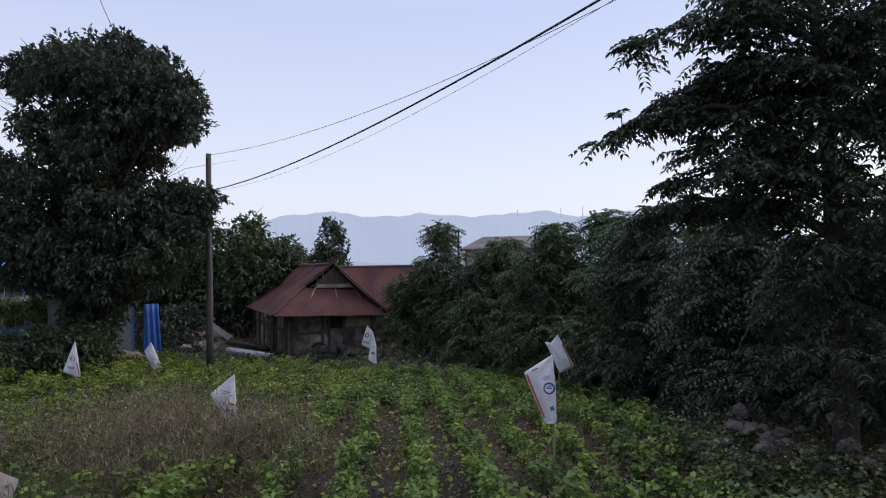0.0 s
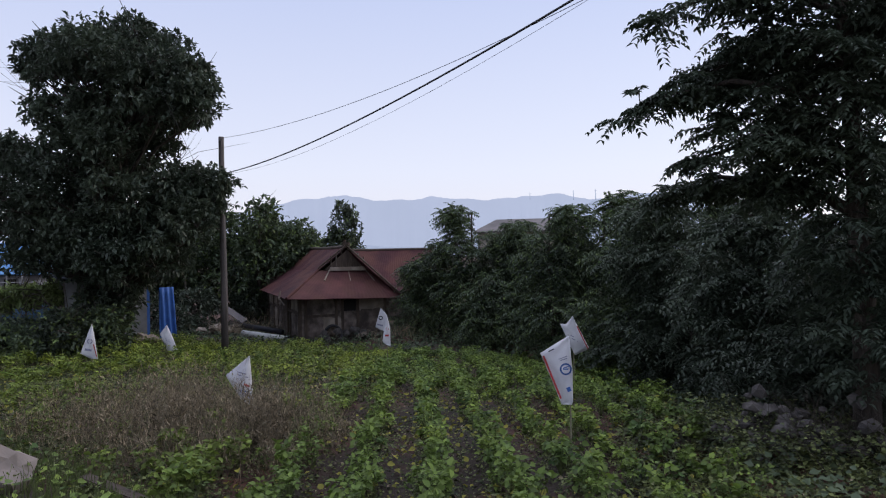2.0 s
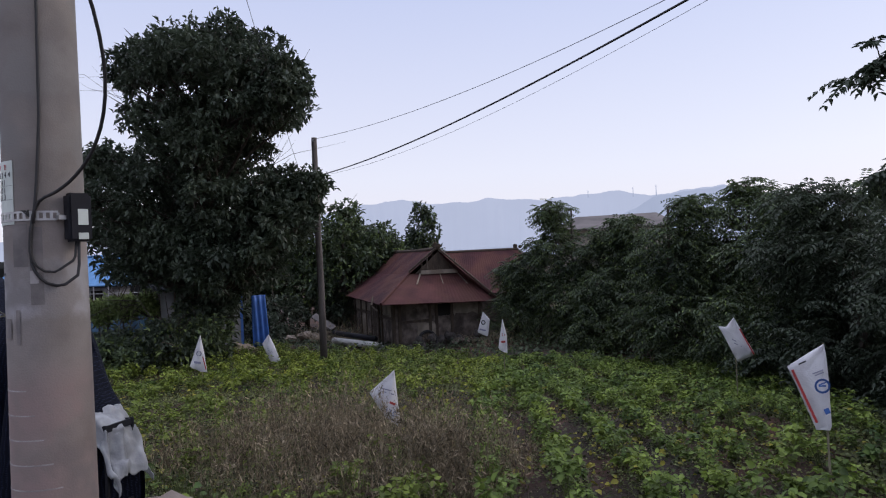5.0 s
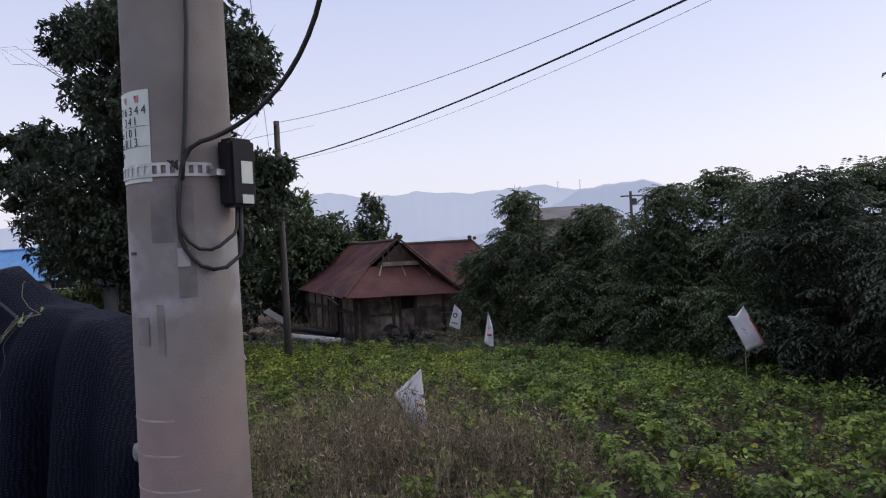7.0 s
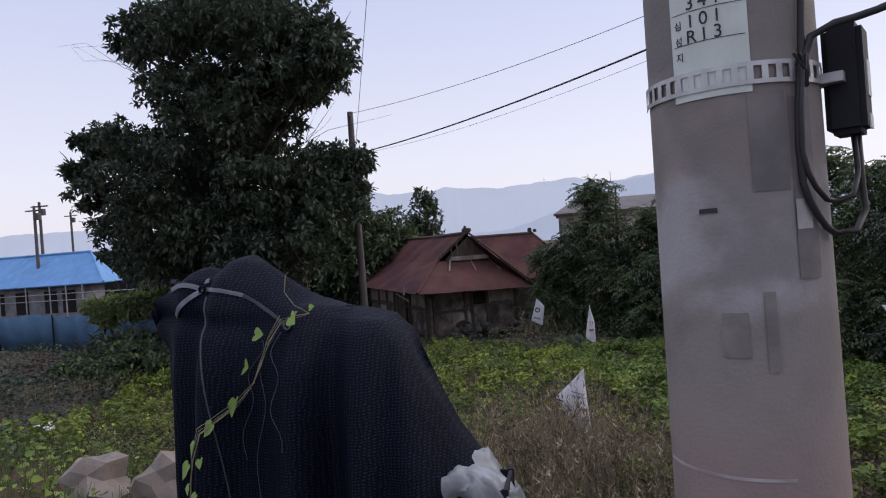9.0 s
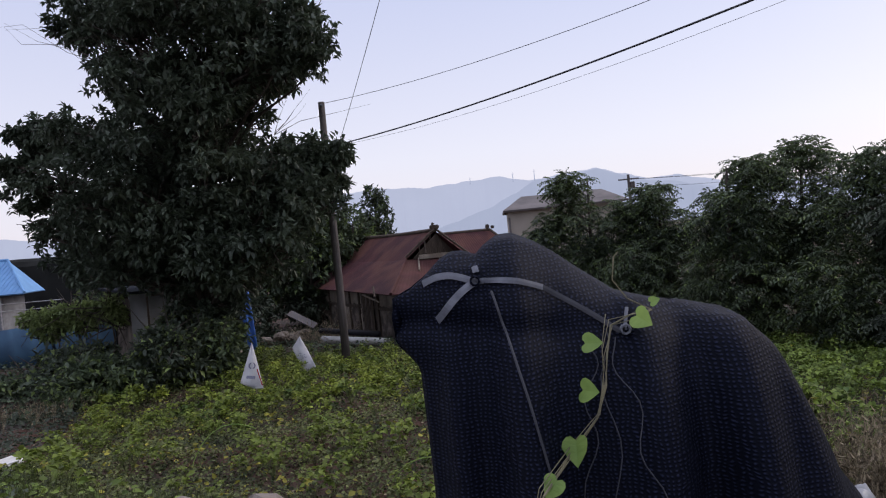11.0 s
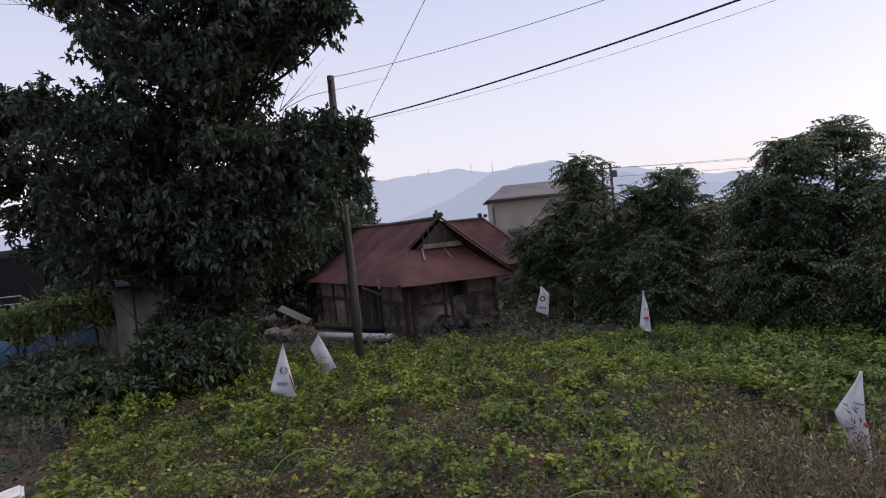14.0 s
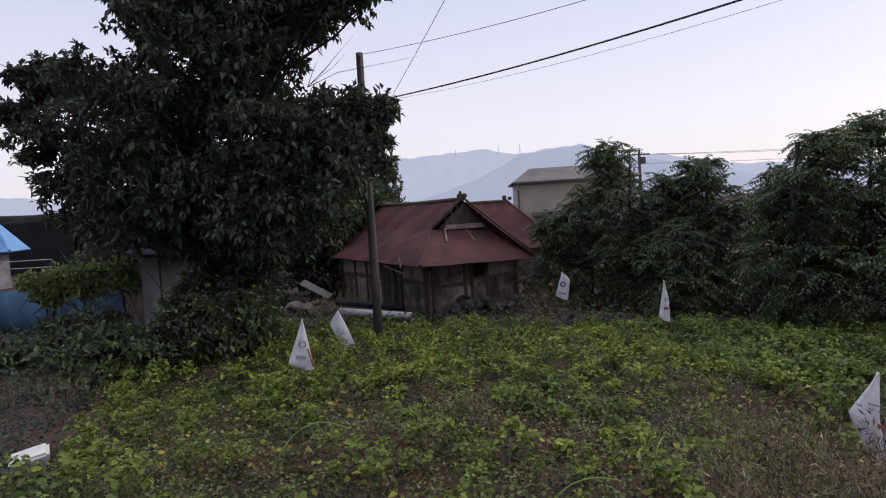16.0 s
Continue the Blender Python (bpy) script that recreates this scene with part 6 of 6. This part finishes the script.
old_wheel()
bm = bmesh.new()
rr = random.Random(44)
grid = [[bm.verts.new((0.07 * i - 0.3, 0.06 * j - 0.15, 0.16 + 0.12 * noise.noise(Vector((i * 0.9, j * 0.8, 3))) - 0.02 * abs(i - 4))) for j in range(7)] for i in range(10)]
for i in range(9):
    for j in range(6):
        bm.faces.new((grid[i][j], grid[i + 1][j], grid[i + 1][j + 1], grid[i][j + 1]))
bmesh.ops.solidify(bm, geom=bm.faces[:], thickness=0.02)
p = MF @ Vector((2.45, -0.5, 0))
cs = tagged(part("crumpled_sheet", bm, M_LIME), "crumpled pale sheet lying by the mud wall", "sheet")
cs.matrix_basis = pose(p.x, p.y, gz(p.x, p.y) + 0.08, 18, -8, 30)


# ---------------- field plants ----------------
def bare(x, y):
    """How bare the soil is, 0 to 1."""
    v = 0.5 + 0.5 * np.sin(1.1 * x + 2.1 * np.sin(0.6 * y)) * np.cos(1.4 * y + 1.3 * np.sin(0.8 * x))
    return v


def in_field(x, y):
    s = s_of(x, y)
    left = np.clip(-4.7 - 0.45 * (y - 10), -8.0, -3.5)
    right = 9.6 + 0.0 * y - np.clip(y - 16, 0, 20) * 0.45
    return (s > 3.0) & (s < 17.0 + 0.25 * x) & (x > left) & (x < right + 0.9)


def plant_arrays(rng, x, y, height, leaf, stems):
    """Bean plants: stems with leaves in threes."""
    n = len(x)
    z = ground_z(x, y)
    reps = stems
    X, Y, Z, H, LF_ = (np.repeat(a, reps) for a in (x, y, z, height, leaf))
    ang = rng.rand(n * reps) * 2 * np.pi
    out = (0.10 + 0.5 * rng.rand(n * reps)) * H * 0.62
    top = np.stack([X + np.cos(ang) * out, Y + np.sin(ang) * out, Z + H * (0.35 + 0.65 * rng.rand(n * reps) ** 0.7)], 1)
    groups = []
    for k in (-1, 0, 1):
        a = ang + k * 1.5 + rng.randn(len(ang)) * 0.25
        way = np.stack([np.cos(a), np.sin(a), 0.05 + 0.5 * rng.randn(len(ang))], 1)
        up = unit(np.stack([rng.randn(len(a)) * 0.45, rng.randn(len(a)) * 0.45, np.ones(len(a))], 1))
        L = LF_ * (0.7 + 0.5 * rng.rand(len(a)))
        groups.append(leaf_arrays(BROAD, top + way * 0.012, way, up, L, L * 0.78))
    st = np.stack([X, Y, Z], 1)
    way = top - st
    ln_ = np.linalg.norm(way, axis=1)
    sv = leaf_arrays((np.array([(0, -0.5, 0), (0, 0.5, 0), (1, 0, 0)]), np.array([(0, 1, 2)])), st, way, np.tile([0.3, 0.9, 0.1], (len(st), 1)), ln_, 0.008)
    return groups, sv


rng = np.random.RandomState(77)
# sown rows on the right, looser clumps on the left
rx, ry = [], []
for row in range(-4, 22):
    t = np.arange(0, 26, 0.15)
    yy = t - 2 + rng.rand(len(t)) * 0.08
    xx = (row * ROW_W - yy * ROW_S) / ROW_C + rng.randn(len(t)) * 0.085
    k = (xx > 4.6 - 0.12 * (yy - 6)) & (rng.rand(len(t)) < 0.92)
    rx.append(xx[k])
    ry.append(yy[k])
fx, fy = rng.uniform(-9, 12, 4600), rng.uniform(1, 24, 4600)
k = (fx < 5.2) & (rng.rand(len(fx)) < 0.62 - 0.45 * bare(fx, fy) * (fy < 12)) | ((fy > 11.5) & (rng.rand(len(fx)) < 0.75))
px, py = np.concatenate(rx + [fx[k]]), np.concatenate(ry + [fy[k]])
weedy = np.hypot((px - 3.75) / 1.5, (py - 6.3) / 1.1) < 1
k = in_field(px, py) & (np.hypot((px + 6.8) / 1.5, (py - 11.9) / 1.3) > 1) & (~weedy | (rng.rand(len(px)) < 0.7)) & (s_of(px, py) > 3.4)
px, py = px[k], py[k]
near = np.argsort(np.abs(s_of(px, py) - 3.2))[:300]
mask = np.ones(len(px), bool)
mask[near] = False
h = rng.uniform(0.14, 0.46, len(px))
lf = rng.uniform(0.042, 0.088, len(px))
h *= 1 - 0.35 * (rng.rand(len(px)) < 0.5)
rows_part = px > 5.0 - 0.12 * (py - 6)
for pick, mt, lbl in ((mask & ~rows_part, M_CROP, "bright green leafy bean plants covering the field"), (mask & rows_part, M_CROP2, "darker green bean plants in sown rows")):
    groups, stems = plant_arrays(rng, px[pick], py[pick], h[pick], lf[pick], 13)
    v, f = merge(groups)
    tagged(put_mesh("bean_plants", fast_mesh("bean_plants", v, f, mt)), lbl, "crop", kind="stuff")
    tagged(put_mesh("bean_stems", fast_mesh("bean_stems", *stems, M_GRASS)), "thin green stems of the bean crop", "crop", kind="stuff")
proto = []
for q in range(10):
    g_, s_ = plant_arrays(rng, np.array([0.0]), np.array([0.0]), np.array([0.30 + 0.012 * q]), np.array([0.058 + 0.002 * q]), 17)
    z0 = gz(0, 0)
    v, f = merge(g_)
    proto.append((fast_mesh("leaves", v - np.array([0, 0, z0]), f, M_CROP2 if q % 2 else M_CROP), fast_mesh("stems", s_[0] - np.array([0, 0, z0]), s_[1], M_GRASS)))
for i, k in enumerate(near):
    b = empty("bean_plant")
    b.matrix_basis = Matrix.LocRotScale((px[k], py[k], gz(px[k], py[k])), Euler((0, 0, i * 2.399)), Vector.Fill(3, 0.6 + 0.6 * random.random() ** 1.5))
    tagged(b, "leafy green bean plant in reddish soil", "plant", "bean plants nearest the road")
    lo, st = proto[2 * (i % 5) + int(rows_part[k])]
    put_mesh("foliage", lo, b)
    put_mesh("stem", st, b)


def cover_leaves(name, label, n, xr, yr, test, size, material, seed, lift=0.10, template=KITE, density=None):
    rng = np.random.RandomState(seed)
    x, y = rng.uniform(*xr, n), rng.uniform(*yr, n)
    k = test(x, y, rng.rand(n))
    x, y = x[k], y[k]
    z = ground_z(x, y) + rng.rand(len(x)) ** 1.5 * lift + 0.01
    a = rng.rand(len(x)) * 2 * np.pi
    way = np.stack([np.cos(a), np.sin(a), 0.25 * rng.randn(len(x))], 1)
    up = unit(np.stack([rng.randn(len(x)) * 0.7, rng.randn(len(x)) * 0.7, np.ones(len(x))], 1))
    L = size * (0.6 + 0.8 * rng.rand(len(x)))
    v, f = leaf_arrays(template, np.stack([x, y, z], 1), way, up, L, L * 0.8)
    return tagged(put_mesh(name, fast_mesh(name, v, f, material)), label, "ground cover", kind="stuff")


def t_cover(x, y, r):
    furrow = np.cos(2 * np.pi * row_phase(x, y)) < -0.3
    return in_field(x, y) & (np.hypot((x + 6.8) / 1.5, (y - 11.9) / 1.3) > 1) & (r < 1.2 - 0.6 * bare(x * 1.7, y * 1.7)) & ~((x > 4.6) & (s_of(x, y) < 12) & furrow & (r > 0.3))


cover_leaves("low_weeds", "small-leaved green weeds between the bean plants", 400000, (-10, 12), (0, 25), t_cover, 0.04, M_COVER, 5, 0.13)
cover_leaves("low_weeds", "pale small-leaved weeds on the field nearest the road", 110000, (-5, 11), (0, 12), lambda x, y, r: t_cover(x, y, r) & (s_of(x, y) < 8.5) & (np.sin(5.3 * x + 2 * np.sin(3.1 * y)) * np.cos(4.7 * y + 2 * np.sin(2.9 * x)) > -0.15), 0.034, M_COVER, 25, 0.09)
cover_leaves("yellow_leaves", "yellowing leaves scattered through the field", 16000, (-10, 12), (0, 20), lambda x, y, r: in_field(x, y) & (bare(x, y) > 0.4) & (r < 0.8), 0.07, M_YELLOW, 6, 0.16, BROAD)
cover_leaves("leaf_litter", "brown dead leaves and straw on bare soil", 3500, (-11, 12), (0, 20), lambda x, y, r: (s_of(x, y) > 2.2), 0.05, M_DRY, 7, 0.02)
cover_leaves("edge_weeds", "dense dark weeds along the field's far and side edges", 70000, (-16, 15), (3, 30), lambda x, y, r: ~in_field(x, y) & (s_of(x, y) > 3) & ((x < -5.5) & (y > 13.0) | (x > 8) | (y > 18)), 0.10, M_HEDGE, 8, 0.28)
cover_leaves("edge_weeds", "dark weeds on the bare strip at the field's left edge", 42000, (-13, -2), (6, 17), lambda x, y, r: ~in_field(x, y) & (s_of(x, y) > 2.6) & (r < 0.35 + 0.6 * bare(1.9 * x, 1.7 * y)), 0.065, M_TREE, 28, 0.12)
cover_leaves("shade_weeds", "dark creeping weeds growing over the stone pile", 9000, (10.3, 13), (6.4, 9), lambda x, y, r: r < 0.9, 0.055, M_COVER, 29, 0.5)
cover_leaves("shade_weeds", "dark low leaves in the shade of the hedge", 90000, (8, 14.5), (1, 22), lambda x, y, r: (x > 9.3 - np.clip(y - 16, 0, 9) * 0.45) & (s_of(x, y) > 2.6), 0.055, M_COVER, 10, 0.16)
cover_leaves("verge_weeds", "broad green weeds on the bank below the road", 22000, (-4, 11), (-3, 9), lambda x, y, r: (s_of(x, y) > 1.9) & (s_of(x, y) < 3.4) & (r < 0.8), 0.07, M_CROP2, 9, 0.22, BROAD)


def tall_weeds(name, label, x, y, height, material, seed, per=3, width=0.006, leafy=True):
    rng = np.random.RandomState(seed)
    n = len(x)
    X, Y = np.repeat(x, per) + rng.randn(n * per) * 0.04, np.repeat(y, per) + rng.randn(n * per) * 0.04
    H = np.repeat(height, per) * (0.6 + 0.5 * rng.rand(n * per))
    base_ = np.stack([X, Y, ground_z(X, Y)], 1)
    lean = np.stack([rng.randn(len(X)) * 0.16, rng.randn(len(X)) * 0.16, np.ones(len(X))], 1)
    out = []
    pos = base_
    for seg in range(3):
        way = unit(lean + rng.randn(len(X), 3) * 0.05 * (seg + 1))
        ln_ = H / 3
        wd = width * (1 - 0.25 * seg)
        t_ = (np.array([(0, -0.5, 0), (0, 0.5, 0), (1, 0.38, 0), (1, -0.38, 0)]), np.array([(0, 1, 2), (0, 2, 3)]))
        out.append(leaf_arrays(t_, pos, way, np.tile([0.3, -0.9, 0.1], (len(X), 1)), ln_, wd))
        if leafy and seg > 0:
            for q in range(4):
                sp = pos + way * (ln_ * rng.rand(len(X)))[:, None]
                tw = unit(way * 0.9 + rng.randn(len(X), 3) * 0.5)
                out.append(leaf_arrays(KITE, sp, tw, rng.randn(len(X), 3), 0.03 + 0.05 * rng.rand(len(X)), 0.0022))
                tip = sp + tw * 0.07
                out.append(leaf_arrays(KITE, tip, rng.randn(len(X), 3), rng.randn(len(X), 3), 0.012, 0.007))
        pos = pos + way * ln_[:, None]
    v, f = merge(out)
    return tagged(put_mesh(name, fast_mesh(name, v, f, material)), label, "weeds", kind="stuff")


wx, wy = rng.uniform(-0.6, 4.2, 900), rng.uniform(5.6, 10.6, 900)
k = (s_of(wx, wy) > 3.3) & (rng.rand(900) < 0.5 * bare(wx * 0.9, wy) * smoothstep(0.8, 3.0, wx))
tall_weeds("dry_weeds", "thin pale dry stalks among the low weeds", wx[k], wy[k], ((0.2 + 0.4 * rng.rand(900)) * (1 + 0.4 * smoothstep(1.0, 2.5, wx)))[k], M_DRY, 19, 2, 0.003)
wr_, wa_ = rng.rand(620) ** 0.7, rng.rand(620) * 2 * np.pi
wx, wy = 3.75 + 2.3 * wr_ * np.cos(wa_), 6.5 + 1.9 * wr_ * np.sin(wa_)
k = (s_of(wx, wy) > 3.4) & (wx < 5.8) & (wx > 2.0)
tall_weeds("dry_weeds", "tall dry brown weeds with thin seedy stalks", wx[k], wy[k], (0.95 * (1 - 0.5 * wr_ ** 2) * (0.5 + 0.75 * rng.rand(620)))[k], M_DRY, 14, 4, 0.0035)
wx, wy = 4.95 + rng.randn(120) * 0.18, 6.3 + rng.randn(120) * 0.2
tall_weeds("dry_weeds", "clump of tall dark dry weed stalks", wx, wy, 0.4 + 0.6 * rng.rand(len(wx)), M_DRY, 15, 4, 0.0035)
wx, wy = -7.6 + rng.randn(90) * 0.8, 13.8 + rng.randn(90) * 0.7
tall_weeds("dry_weeds", "thin dry grass at the field's edge", wx, wy, np.full(len(wx), 0.35), M_DRY, 16)
wx, wy = rng.uniform(-3, 11, 5000), rng.uniform(-3, 8, 5000)
k = (s_of(wx, wy) > 1.8) & (s_of(wx, wy) < 3.6)
tall_weeds("bank_grass", "green grass on the bank below the road", wx[k], wy[k], np.full(k.sum(), 0.26), M_GRASS, 17, 5, 0.008, False)


# arching pale tendrils over the field
for k, (x, y, l_, hgt, a) in enumerate(((-1.6, 8.6, 0.75, 0.45, 25), (0.9, 7.6, 0.6, 0.22, 10), (-0.2, 9.8, 0.5, 0.3, 160), (1.9, 8.4, 0.5, 0.25, 60))):
    bm = bmesh.new()
    d = Vector((math.cos(radians(a)), math.sin(radians(a)), 0))
    b0 = Vector((x, y, gz(x, y)))
    tube(bm, [b0 + d * l_ * (t ** 1.4) + Vector((0, 0, hgt * math.sin(math.pi * min(1, t * 0.72)))) for t in np.linspace(0, 1, 12)], 0.006, 6)
    tagged(part("tendril", bm, M_VINELEAF), "thin pale green tendril arching over the crop", "plant", "tendrils over the crop")
